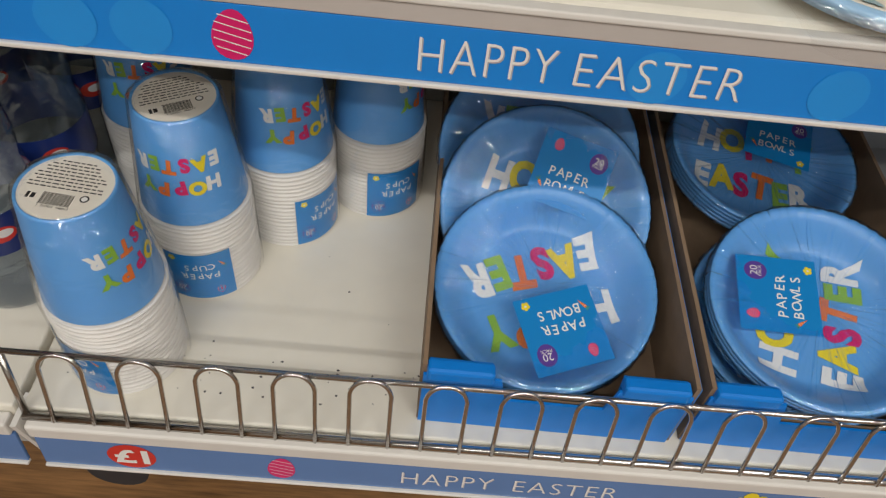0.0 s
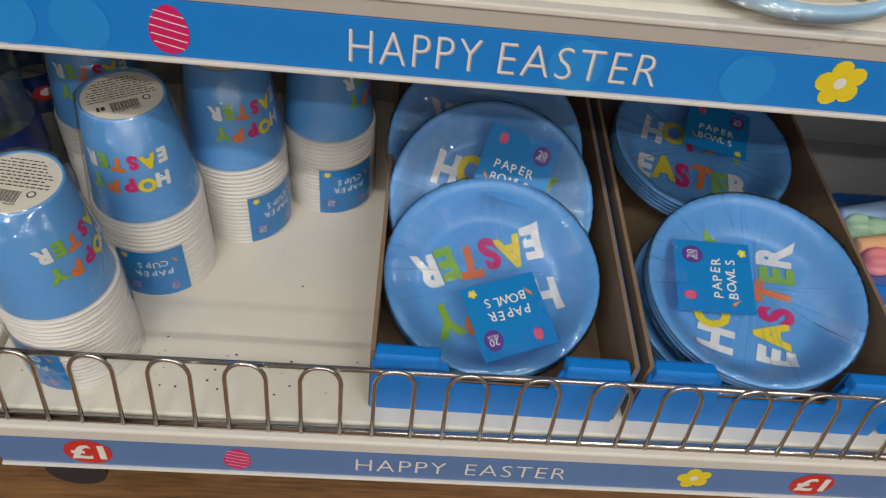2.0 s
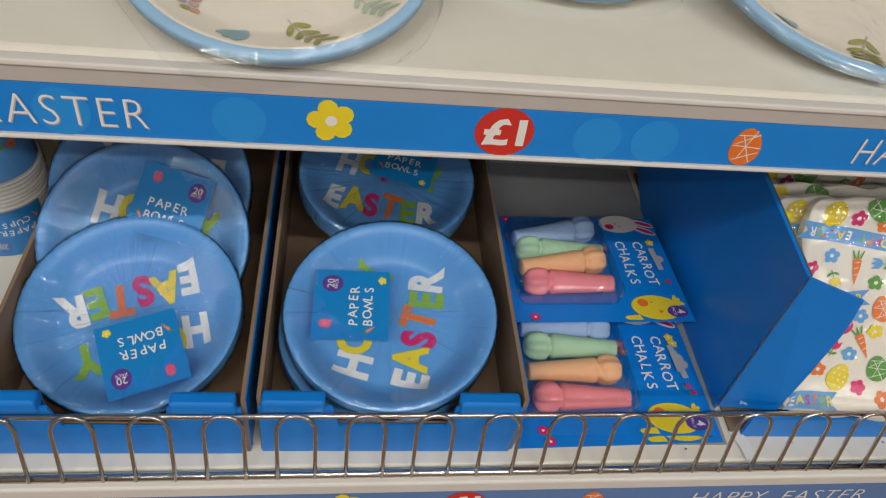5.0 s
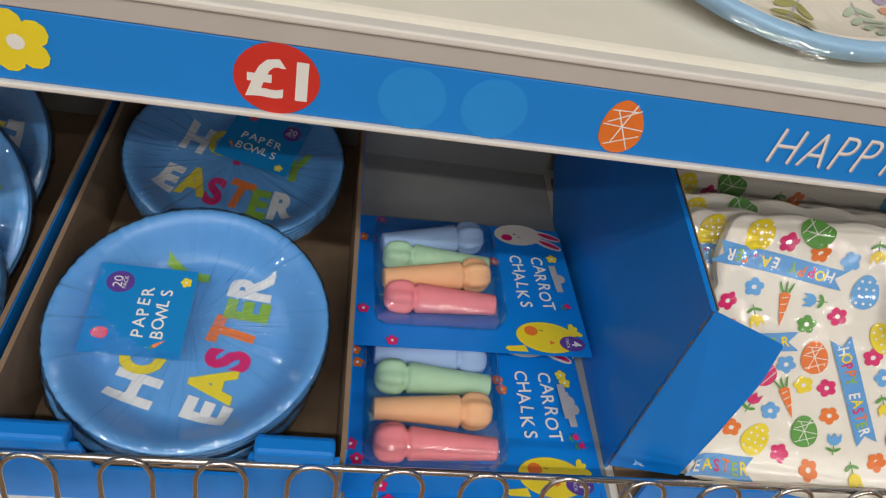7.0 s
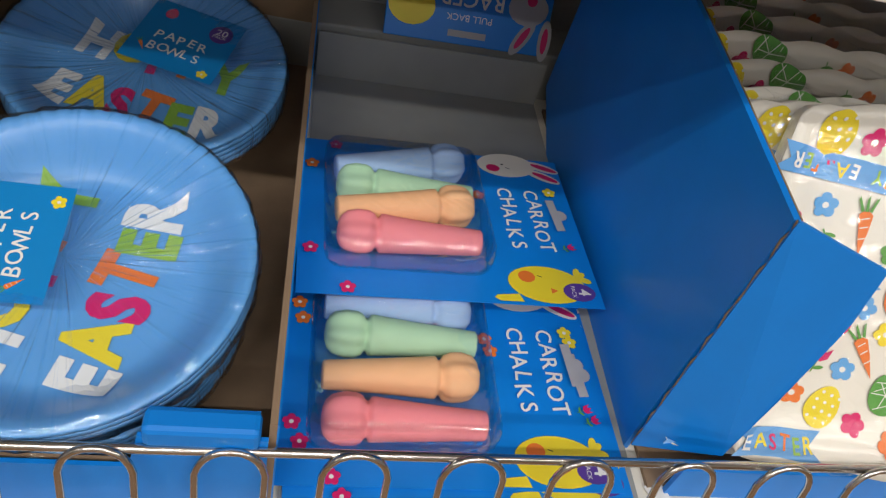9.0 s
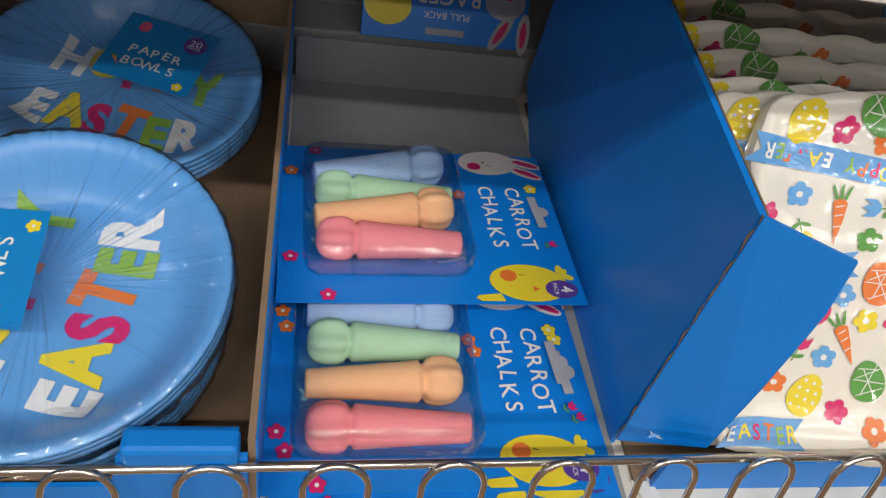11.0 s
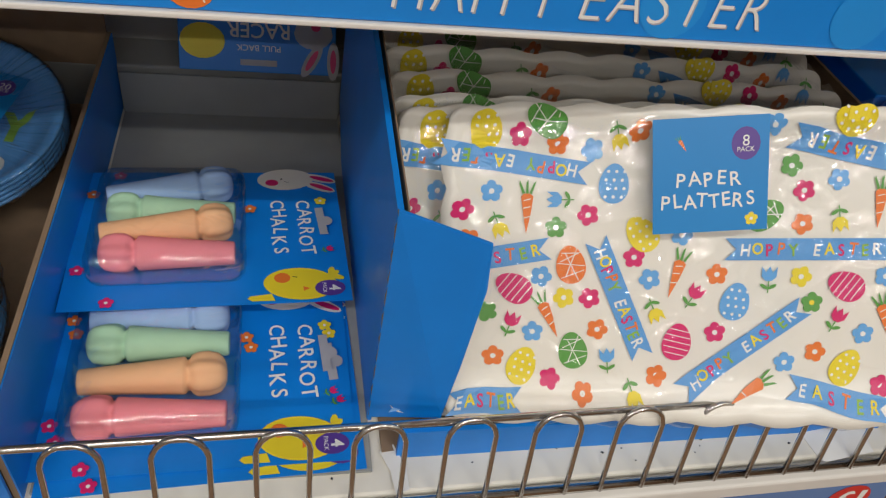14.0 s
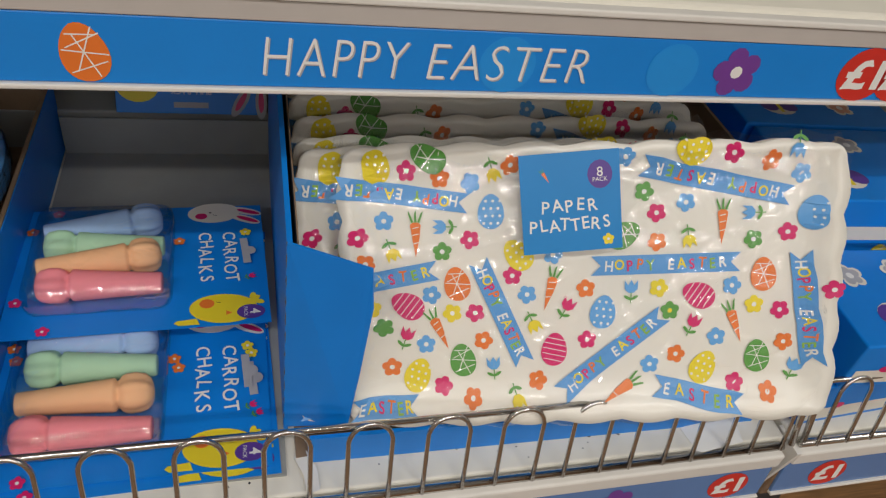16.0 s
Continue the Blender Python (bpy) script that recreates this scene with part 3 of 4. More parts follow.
def flute(r, z, q):
    k = max(0.0, min(1.0, (r - 0.060) / 0.012))
    return r + 0.00022 * k * math.sin(64 * q), z + 0.00034 * k * math.sin(64 * q + 0.5) + 0.00012 * k * math.sin(37 * q)


prof = [(0.0005, 0.004)] + [(r, bowl_profile(r)) for r in (0.03, 0.050, 0.053, 0.056, 0.059, 0.062, 0.065, 0.069, 0.073, 0.0755, 0.0785)]
BOWL_FOOT = [(BOWL_R, 0.0285), (BOWL_R + 0.001, 0.0265), (BOWL_R - 0.002, 0.0255), (0.073, 0.0215), (0.062, 0.010), (0.054, 0.0015), (0.05, 0.0), (0.0005, 0.0)]
BOWL = finish("bowl", lathe_bm(prof + BOWL_FOOT, 192, flute), C_PAPER, True)
BOWL_EDGE = finish("bowl", lathe_bm([(0.070, 0.0215), (0.076, 0.0262)] + BOWL_FOOT, 128, flute), C_PAPER, True)


def wrap_shape(r, z, q):
    k = (r / 0.085) ** 2
    return r + 0.0005 * math.sin(31 * q) * k, z + (0.0006 * math.sin(23 * q + 40 * r) + 0.0004 * math.sin(57 * q + 90 * r)) * k


def on_bowl(u, v, lift):
    return (u, v, bowl_profile(math.hypot(u, v)) + lift)


def paper_bowls(x, y, z, tilt, lean, count, word_turn, lab):
    """A wrapped pack of bowls; x, y, z: the middle of the top rim above the shelf. lab: label's u, v, turn and tilts."""
    dz = 0.0042
    top = dz * (count - 1)
    m = pose(x, y, z + S) @ pose(0, 0, 0, tilt, lean, 0) @ pose(0, 0, -0.0285 - top)
    b = thing("paper_bowl_pack", m, "wrapped pack of sky blue printed paper bowls", "paper bowls", "paper bowl packs")
    for k in range(count):
        part("bowl", BOWL if k == count - 1 else BOWL_EDGE, None, b).location = (0, 0, dz * k)
    art = Art()
    hoppy(art, 0, 0, 0.0285, 0.0178, word_turn, 0.05, 0.80, 0.80, 1.15)
    p = part("print", art.mesh("print", on_bowl, 0.0005, 0.00005, 0.007), None, b, "multicoloured lettering")
    p.location = (0, 0, top)
    art = Art()
    pack_label(art, 0, 0, 0.0585, 0, ["PAPER", "BOWLS"], "20")
    l = part("label", art.mesh("label", flat, 0.0002, 0.00005), None, b, "bright blue square pack label")
    l.location, l.rotation_euler = (lab[0], lab[1], top + 0.0250), (radians(lab[3]), radians(lab[4]), radians(lab[2]))
    w = part("wrap", lathe_bm([(0.048, -0.001), (0.064, 0.010), (BOWL_R + 0.0018, 0.019 + top * 0.4), (BOWL_R + 0.0026, 0.024 + top), (BOWL_R + 0.0008, 0.0300 + top), (0.074, 0.0288 + top), (0.062, 0.0262 + top), (0.045, 0.0244 + top), (0.03, 0.0236 + top), (0.0005, 0.0232 + top)], 160, wrap_shape), C_FILMR, b, "clear crinkled shrink wrap", True)
    w.visible_shadow = False
    return b


def tray(x0, x1, y0, y1, h, label):
    """Blue printed display tray: brown inside, low front with two taller tabs."""
    w, d, t = x1 - x0, y1 - y0, 0.003
    b = thing("display_tray", pose(x0, y0, S), label, "cardboard tray", "display trays")
    part("bottom", box_bm(0.0, w, 0.0, d, 0.0005, 0.003), C_BROWN, b)
    for sx in (0.0, w - t):
        part("side", box_bm(sx, sx + t, 0.001, d, 0.003, h), C_BROWN, b, "brown corrugated side")
        if sx:
            part("side_print", box_bm(sx + t, sx + t + 0.0008, 0.001, d, 0.001, h - 0.001), C_CARD, b)
    part("back", box_bm(t, w - t, d - t, d, 0.003, h + 0.05), C_BROWN, b)
    part("front", sheet_bm([(0.001, 0, 0.001), (w - 0.003, 0, 0.001), (w - 0.003, 0, 0.062), (w - 0.052, 0, 0.062), (w - 0.057, 0, 0.038), (0.057, 0, 0.038), (0.052, 0, 0.062), (0.001, 0, 0.062)], 0.002), C_CARD, b, "bright blue printed tray front")
    for sx in (0.003, w - 0.050):
        part("folded_tab", box_bm(sx, sx + 0.044, -0.0045, 0.007, 0.058, 0.0705, 0.0025), C_CARD, b)
        part("tab_tongue", sheet_bm([(sx + 0.001, 0.0075, 0.066), (sx + 0.043, 0.0075, 0.066), (sx + 0.040, 0.010, 0.030), (sx + 0.004, 0.010, 0.030)], 0.0015), C_CARD, b)
    part("inner_front", box_bm(0.003, w - 0.006, 0.0022, 0.0035, 0.003, 0.036), C_BROWN, b)
    return b


tray(0.0565, 0.2375, 0.329, 0.695, 0.070, "blue cardboard display tray with brown corrugated sides")
tray(0.2450, 0.4375, 0.331, 0.695, 0.070, "blue cardboard display tray holding bowl packs")
paper_bowls(0.142, 0.4168, 0.057, 16, -1, 3, 199, (0.013, -0.034, 200, 0, -2))
paper_bowls(0.1413, 0.4785, 0.0702, 36, 0, 2, -10, (0.018, 0.030, -15, 2, 0))
paper_bowls(0.137, 0.5350, 0.0780, 36, 0, 2, 170, (0.02, -0.03, 170, 0, 0))
paper_bowls(0.3392, 0.409, 0.0745, 11.5, -2, 3, 78, (-0.031, 0.006, 88, 0, -4))
paper_bowls(0.3345, 0.413, 0.047, 9, -1, 4, 78, (-0.031, 0.010, 90, 0, 0))
paper_bowls(0.3400, 0.5830, 0.066, 9.5, 1.5, 5, -12, (0.018, 0.020, -15, 0, 0))

# ---- carrot chalk packs ----
CHALK = {"blue": mat("pastel_blue_chalk", (0.33, 0.48, 0.76), 0.75, 0.06, 120, 0.1), "green": mat("pastel_green_chalk", (0.42, 0.66, 0.46), 0.75, 0.06, 120, 0.1),
         "orange": mat("pastel_orange_chalk", (0.86, 0.50, 0.27), 0.75, 0.06, 120, 0.1), "pink": mat("pastel_pink_chalk", (0.86, 0.27, 0.31), 0.75, 0.06, 120, 0.1)}


def chalk_mesh(colour):
    def bumpy(r, z, q):
        k = 1 if z > 0.0600 else 0
        return r * (1 + 0.085 * k * math.sin(6 * q) + 0.012 * math.sin(3 * q + 90 * z)), z
    b = lathe_bm([(0.0005, 0), (0.0066, 0.0), (0.0074, 0.0010), (0.0088, 0.026), (0.0103, 0.048), (0.0110, 0.0560), (0.0108, 0.0575), (0.0088, 0.0588), (0.0086, 0.0602), (0.0108, 0.0618), (0.0121, 0.0650), (0.0122, 0.0710), (0.0108, 0.0765), (0.0080, 0.0795), (0.0046, 0.0808), (0.0005, 0.0812)], 48, bumpy)
    return finish("chalk_stick", b, CHALK[colour], True)


CHALKS = {c: chalk_mesh(c) for c in CHALK}
CW, CH = 0.174, 0.136


def chalk_prints():
    out = []

    def done(name, a):
        out.append((name, a.mesh(name, flat, 0.0003 + 0.00025 * len(out), 0.00003)))

    a = Art()
    a.disc("cream", 0.050, CH / 2 - 0.009, 0.0205, 24, 0.62, 4)
    a.disc("pink", 0.040, CH / 2 - 0.013, 0.0048, 12, 0.8)
    a.disc("black", 0.047, CH / 2 - 0.0085, 0.0009, 8)
    a.bar("black", 0.0505, CH / 2 - 0.012, 0.0032, 0.0006, -20)
    for dx, dy, r in ((0.075, -0.006, -20), (0.074, -0.016, -27)):
        a.disc("cream", dx, CH / 2 - 0.002 + dy, 0.0130, 16, 0.34, r)
        a.disc("pink", dx + 0.002, CH / 2 - 0.0025 + dy, 0.0095, 16, 0.24, r)
    done("rabbit_picture", a)
    a = Art()
    cy = -CH / 2 + 0.016
    a.disc("yellow", 0.055, cy, 0.0235, 28, 0.62, -4)
    for dx, dy, r in ((0.077, 0.0085, 35), (0.0795, 0.0050, -20), (0.0755, 0.0105, 80)):
        a.disc("yellow", dx, cy + dy, 0.0042, 10, 0.55, r)
    a.poly([(0, 0), (-0.013, -0.0015), (-0.015, -0.0035), (-0.012, -0.006), (0.002, -0.006)], "yellow", 0.0365, cy - 0.0085)
    a.disc("orange", 0.0435, cy + 0.0055, 0.0052, 14, 0.9)
    a.bar("black", 0.0515, cy + 0.0062, 0.0030, 0.0006, -15)
    a.poly([(0, 0.0025), (0.0042, 0.0003), (0, -0.0020)], "orange", 0.0565, cy - 0.005)
    done("chick_picture", a)
    a = Art()
    a.disc("purple", 0.0735, cy - 0.0050, 0.0098, 20, 0.72)
    a.text("4", "white", 0.0765, cy - 0.0050, 0.0075, -90, 0.02)
    a.text("PACK", "white", 0.0700, cy - 0.0050, 0.0026, -90)
    done("pack_count", a)
    for i, word in enumerate(("CARROT", "CHALKS")):
        a = Art()
        a.word(word, ["white"], 0.0615 - 0.0180 * i, 0.0035, 0.0098, 0.0098, -90, 0.012)
        done("lettering", a)
    for x, y, ink in ((-0.065, 0.062, "pink"), (-0.060, -0.064, "pink"), (-0.080, 0.040, "orange"), (-0.080, -0.036, "pink"), (0.024, 0.022, "orange"), (0.0735, 0.030, "yellow")):
        a = Art()
        a.flower(ink, x, y, 0.0046)
        done("flower", a)
    a = Art()
    a.tulip("pink", 0.0745, -0.0225, 0.010, -70)
    done("tulip", a)
    a = Art()
    a.bar("grey", 0.0725, 0.007, 0.0056, 0.0290, 4)
    a.disc("grey", 0.0755, 0.007, 0.0048, 14)
    done("hanging_slot", a)
    return out


CHALK_PRINTS = chalk_prints()


EVEN = (("blue", 0.0300, True, 1), ("green", 0.0095, False, -2), ("orange", -0.0150, True, 2), ("pink", -0.0405, False, -1))
SLID = (("blue", 0.0255, True, 11), ("green", 0.0050, False, -3), ("orange", -0.0120, True, 8), ("pink", -0.0345, False, -2))


def chalk_pack(x, y, z, turn, tilt, sticks=EVEN, lean=0):
    p = thing("carrot_chalk_pack", pose(x, y, z + S, tilt, lean, turn), "blue carded blister pack of four pastel carrot chalks", "chalk pack", "carrot chalk packs")
    card = sheet_bm([(-CW / 2, -CH / 2, 0), (CW / 2, -CH / 2, 0), (CW / 2, CH / 2, 0), (-CW / 2, CH / 2, 0)], 0.0006)
    part("backing_card", card, C_CARD, p, "deep blue printed backing card")
    for nm, me in CHALK_PRINTS:
        part(nm, me, None, p).location = (0, 0, 0.0006)
    for colour, dy, head_right, r in sticks:
        k = part("chalk_stick", CHALKS[colour], None, p, "pastel " + colour + " chalk carrot")
        k.location = (-0.067 if head_right else 0.0145, dy - (0.006 if head_right and r > 5 else 0), 0.0132 + (0.003 if r > 5 else 0))
        k.rotation_euler = (0, radians(90 if head_right else -90), radians(r))
    if sticks:
        b = box_bm(-0.0735, 0.0215, -0.0545, 0.0445, 0.001, 0.0275)
        bmesh.ops.bevel(b, geom=[e for e in b.edges], offset=0.010, segments=4, profile=0.5, affect="EDGES")
        bl = part("blister", b, C_BLISTER, p, "clear moulded blister", True)
        bl.visible_shadow = False
    return p


chalk_pack(0.5235, 0.4085, 0.0045, 0.5, 0)
chalk_pack(0.5270, 0.4010, 0.0030, 2, 0, ())
chalk_pack(0.5245, 0.5040, 0.0295, 2.0, -2, SLID)
chalk_pack(0.5245, 0.5030, 0.0022, -1, 0)
# added grey sheet: paints the shade on the cream shelf floor behind the chalks
shade = thing("shade_sheet", pose(0.4405, 0.335, S), "grey sheet standing in for shade on the shelf floor", "card sheet")
part("shade_riser", box_bm(0, 0.179, 0.3485, 0.3505, 0.0024, 0.040), mat("shaded_shelf_grey", (0.32, 0.33, 0.32), 0.75, 0.08, 30, 0.05), shade)
part("sheet", box_bm(0, 0.179, 0, 0.352, 0.0004, 0.0022), mat("shaded_shelf_grey", (0.32, 0.33, 0.32), 0.75, 0.08, 30, 0.05), shade)

# the card pack left at the back of the bay
rp = thing("racer_toy_pack", pose(0.5515, 0.6885, S + 0.0435, 66, 0, 0), "blue carded toy pack standing at the shelf back", "toy pack")
part("backing_card", box_bm(-0.064, 0.064, 0, 0.11, -0.004, 0, 0.0008), C_CARD, rp)
a = Art()
a.disc("yellow", -0.045, 0.024, 0.018, 18, 0.8)
a.disc("grey", 0.045, 0.034, 0.016, 16, 0.8)
a.disc("pink", 0.047, 0.040, 0.004)
for r in (20, 50):
    a.disc("grey", 0.032 + r * 0.0006, 0.012, 0.016, 14, 0.33, r + 40)
    a.disc("pink", 0.032 + r * 0.0006, 0.012, 0.010, 14, 0.26, r + 40)
a.text("RACER", "white", 0, 0.034, 0.012, 180, 0.01)
a.text("PULL BACK", "white", 0, 0.020, 0.005, 180)
a.bar("grey", 0, 0.008, 0.03, 0.005)
part("print", a.mesh("print", flat), None, rp)

# ---- the platter box ----
pb = thing("platter_display_box", pose(0.622, 0.36, S), "torn blue cardboard display box with a tall side panel", "cardboard box")
side = [(0, 0.010, 0.0), (0, 0.008, 0.172), (0, 0.078, 0.180), (0, 0.150, 0.187), (0, 0.205, 0.184), (0, 0.300, 0.113), (0, 0.309, 0.030), (0, 0.265, 0.006), (0, 0.255, 0.0)]
part("side_panel", sheet_bm(side, 0.003), C_CARD, pb, "tall bright blue side panel")
inner = [(p[0] + 0.0034, p[1] + 0.003, p[2] - (0.002 if p[2] > 0.01 else 0)) for p in side]
part("side_lining", sheet_bm(inner, 0.0008), C_BROWN, pb)
part("torn_flap", sheet_bm([(-0.0025, 0.0075, 0.010), (0.037, -0.006, 0.026), (0.041, -0.005, 0.075), (0.044, -0.003, 0.118), (0.045, -0.002, 0.130), (0.0425, 0.000, 0.1590), (-0.0025, 0.0070, 0.1735)], 0.0016), C_CARD, pb, "torn blue corner flap with a frayed edge")
pts = []
for k in range(30):
    t = k / 29
    pts.append((-0.0024 + 0.0005 * math.sin(k * 2.3), 0.0070 + 0.0006 * math.sin(k * 1.7), 0.010 + 0.163 * t))
part("frayed_edge", tube_bm(pts, 0.0006, 6), C_BROWN, pb)
part("bottom", box_bm(0.004, 0.345, -0.0135, 0.318, 0.0004, 0.003), C_BROWN, pb)
part("front_lip", box_bm(0.012, 0.345, -0.017, -0.014, 0.0005, 0.027), C_CARD, pb, "low blue front lip")
part("end_panel", box_bm(0.345, 0.348, 0.0, 0.318, 0.0005, 0.150), C_BROWN, pb, "brown corrugated end panel")
part("end_print", box_bm(0.3482, 0.349, 0.0, 0.318, 0.0005, 0.149), C_CARD, pb)

PW, PH = 0.309, 0.174


def platter_z(u, v):
    """Dish depth with a scalloped raised rim."""
    e = min(PW / 2 - abs(u), PH / 2 - abs(v))
    t = max(0.0, min(1.0, (0.024 - e) / 0.024))
    return 0.010 * t * t * (3 - 2 * t) - 0.004


def scallop(u, v):
    s = 0.0036 * math.cos(u / PW * 2 * math.pi * 4)
    q = 0.0034 * math.cos(v / PH * 2 * math.pi * 3)
    ku, kv = max(0, abs(v) / (PH / 2) - 0.7) / 0.3, max(0, abs(u) / (PW / 2) - 0.8) / 0.2
    return u + math.copysign(q * kv, u), v + math.copysign(s * ku, v)


def on_platter(u, v, lift):
    z = platter_z(u, v) + lift
    u, v = scallop(u, v)
    return (u, v, z)


def platter_mesh():
    b = bmesh.new()
    nu, nv = 44, 28
    grid = []
    for j in range(nv + 1):
        row = []
        for i in range(nu + 1):
            u, v = PW * (i / nu - 0.5), PH * (j / nv - 0.5)
            # rounded corners
            cu, cv = abs(u) - (PW / 2 - 0.018), abs(v) - (PH / 2 - 0.018)
            z = platter_z(u, v)
            if cu > 0 and cv > 0 and math.hypot(cu, cv) > 0.018:
                k = 0.018 / math.hypot(cu, cv)
                u, v = math.copysign(PW / 2 - 0.018 + cu * k, u), math.copysign(PH / 2 - 0.018 + cv * k, v)
            u, v = scallop(u, v)
            row.append(b.verts.new((u, v, z)))
        grid.append(row)
    for j in range(nv):
        for i in range(nu):
            b.faces.new((grid[j][i], grid[j][i + 1], grid[j + 1][i + 1], grid[j + 1][i]))
    r = bmesh.ops.extrude_face_region(b, geom=b.faces[:])
    for v in r["geom"]:
        if isinstance(v, bmesh.types.BMVert):
            v.co.z -= 0.0016
    bmesh.ops.recalc_face_normals(b, faces=b.faces[:])
    return finish("platter", b, C_PLAT, True)


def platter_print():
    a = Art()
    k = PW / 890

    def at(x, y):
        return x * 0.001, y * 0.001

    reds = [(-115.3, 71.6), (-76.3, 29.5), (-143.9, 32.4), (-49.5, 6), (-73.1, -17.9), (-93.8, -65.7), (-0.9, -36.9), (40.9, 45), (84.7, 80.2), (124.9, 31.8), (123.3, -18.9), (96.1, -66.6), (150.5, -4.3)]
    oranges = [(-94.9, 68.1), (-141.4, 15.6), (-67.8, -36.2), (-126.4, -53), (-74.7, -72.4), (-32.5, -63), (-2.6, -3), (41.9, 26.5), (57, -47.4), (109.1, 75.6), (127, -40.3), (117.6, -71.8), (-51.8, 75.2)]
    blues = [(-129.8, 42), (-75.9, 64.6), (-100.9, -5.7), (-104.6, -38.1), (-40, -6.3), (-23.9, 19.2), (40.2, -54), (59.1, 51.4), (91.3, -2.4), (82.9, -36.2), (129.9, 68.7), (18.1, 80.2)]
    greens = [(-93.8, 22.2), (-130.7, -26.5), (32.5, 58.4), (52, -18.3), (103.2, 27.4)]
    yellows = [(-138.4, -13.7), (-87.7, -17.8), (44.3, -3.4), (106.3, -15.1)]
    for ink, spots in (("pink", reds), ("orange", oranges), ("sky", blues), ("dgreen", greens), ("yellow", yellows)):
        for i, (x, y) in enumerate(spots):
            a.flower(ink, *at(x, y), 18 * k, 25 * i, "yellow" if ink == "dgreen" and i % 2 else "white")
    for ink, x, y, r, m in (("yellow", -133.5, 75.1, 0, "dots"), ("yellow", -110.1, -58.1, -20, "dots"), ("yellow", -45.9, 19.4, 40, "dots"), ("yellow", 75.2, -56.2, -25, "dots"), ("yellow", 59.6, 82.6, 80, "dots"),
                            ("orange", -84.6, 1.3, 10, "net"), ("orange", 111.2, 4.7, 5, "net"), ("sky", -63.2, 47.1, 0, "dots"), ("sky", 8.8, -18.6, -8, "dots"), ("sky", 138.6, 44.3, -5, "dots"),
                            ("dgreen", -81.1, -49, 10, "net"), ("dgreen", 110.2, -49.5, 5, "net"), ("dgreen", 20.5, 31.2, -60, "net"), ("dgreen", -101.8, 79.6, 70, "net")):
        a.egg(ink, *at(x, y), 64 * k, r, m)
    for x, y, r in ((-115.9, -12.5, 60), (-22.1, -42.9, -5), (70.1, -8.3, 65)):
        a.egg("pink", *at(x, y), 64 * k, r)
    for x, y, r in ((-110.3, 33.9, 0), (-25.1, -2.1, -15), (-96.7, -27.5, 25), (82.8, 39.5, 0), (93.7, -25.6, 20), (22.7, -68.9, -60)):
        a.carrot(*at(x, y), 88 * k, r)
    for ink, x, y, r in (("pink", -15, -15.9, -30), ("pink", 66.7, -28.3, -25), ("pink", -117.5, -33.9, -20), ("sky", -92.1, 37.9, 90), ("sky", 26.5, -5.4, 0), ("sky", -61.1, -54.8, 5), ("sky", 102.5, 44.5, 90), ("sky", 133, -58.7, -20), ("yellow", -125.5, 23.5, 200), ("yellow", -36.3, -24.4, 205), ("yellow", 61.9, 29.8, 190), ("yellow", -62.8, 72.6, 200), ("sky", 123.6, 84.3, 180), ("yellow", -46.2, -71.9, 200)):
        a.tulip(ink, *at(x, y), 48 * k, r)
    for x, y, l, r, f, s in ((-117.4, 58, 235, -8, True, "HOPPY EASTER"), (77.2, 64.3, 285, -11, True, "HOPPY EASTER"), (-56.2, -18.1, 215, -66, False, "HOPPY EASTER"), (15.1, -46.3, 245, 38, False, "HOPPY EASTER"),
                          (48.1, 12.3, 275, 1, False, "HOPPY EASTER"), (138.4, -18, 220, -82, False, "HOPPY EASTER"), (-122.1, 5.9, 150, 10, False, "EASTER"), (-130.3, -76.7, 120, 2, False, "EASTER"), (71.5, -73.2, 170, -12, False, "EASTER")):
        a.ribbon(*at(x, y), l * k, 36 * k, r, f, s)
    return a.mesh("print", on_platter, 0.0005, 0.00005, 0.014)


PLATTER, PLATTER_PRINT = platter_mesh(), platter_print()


def platter_wrap():
    b = bmesh.new()
    nu, nv = 40, 24
    grid = [[b.verts.new(((PW + 0.014) * (i / nu - 0.5), (PH + 0.014 + 0.004 * math.sin(i * 1.1)) * (j / nv - 0.5), 0.0080 + (0.0014 + 0.0040 * max(abs(i / nu - 0.5), abs(j / nv - 0.5)) ** 3 * 8) * noise.noise((i * 0.4, j * 0.4, 0)) - 0.012 * (abs(i / nu - 0.5) * 2) ** 14 - 0.012 * (abs(j / nv - 0.5) * 2) ** 14)) for i in range(nu + 1)] for j in range(nv + 1)]
    for j in range(nv):
        for i in range(nu):
            b.faces.new((grid[j][i], grid[j][i + 1], grid[j + 1][i + 1], grid[j + 1][i]))
    return finish("wrap", b, C_FILM2, True)


PLATTER_WRAP = platter_wrap()


def platter_pack(centre, right, up, count, label):
    r, u = Vector(right).normalized(), Vector(up)
    u = (u - u.dot(r) * r).normalized()
    n = r.cross(u)
    m = Matrix((r, u, n)).transposed().to_4x4()
    m.translation = Vector(centre) + Vector((0, 0, S))
    p = thing("paper_platter_pack", m, "bagged pack of white platters printed with easter motifs", "paper platters", "paper platter packs")
    for i in range(count):
        part("platter", PLATTER, None, p).location = (0, 0, -0.0023 * (i + 0))
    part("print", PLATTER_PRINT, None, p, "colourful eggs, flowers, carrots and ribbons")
    w = part("wrap", PLATTER_WRAP, None, p, "clear crinkled bag")
    w.visible_shadow = False
    if label:
        art = Art()
        pack_label(art, 0, 0, 0.0605, 0, ["PAPER", "PLATTERS"], "8", False)
        l = part("label", art.mesh("label", flat, 0.0002, 0.00005), None, p, "bright blue square pack label")
        l.location, l.rotation_euler = (-0.0160, 0.0540, 0.0110), (0, 0, radians(4))
    return p


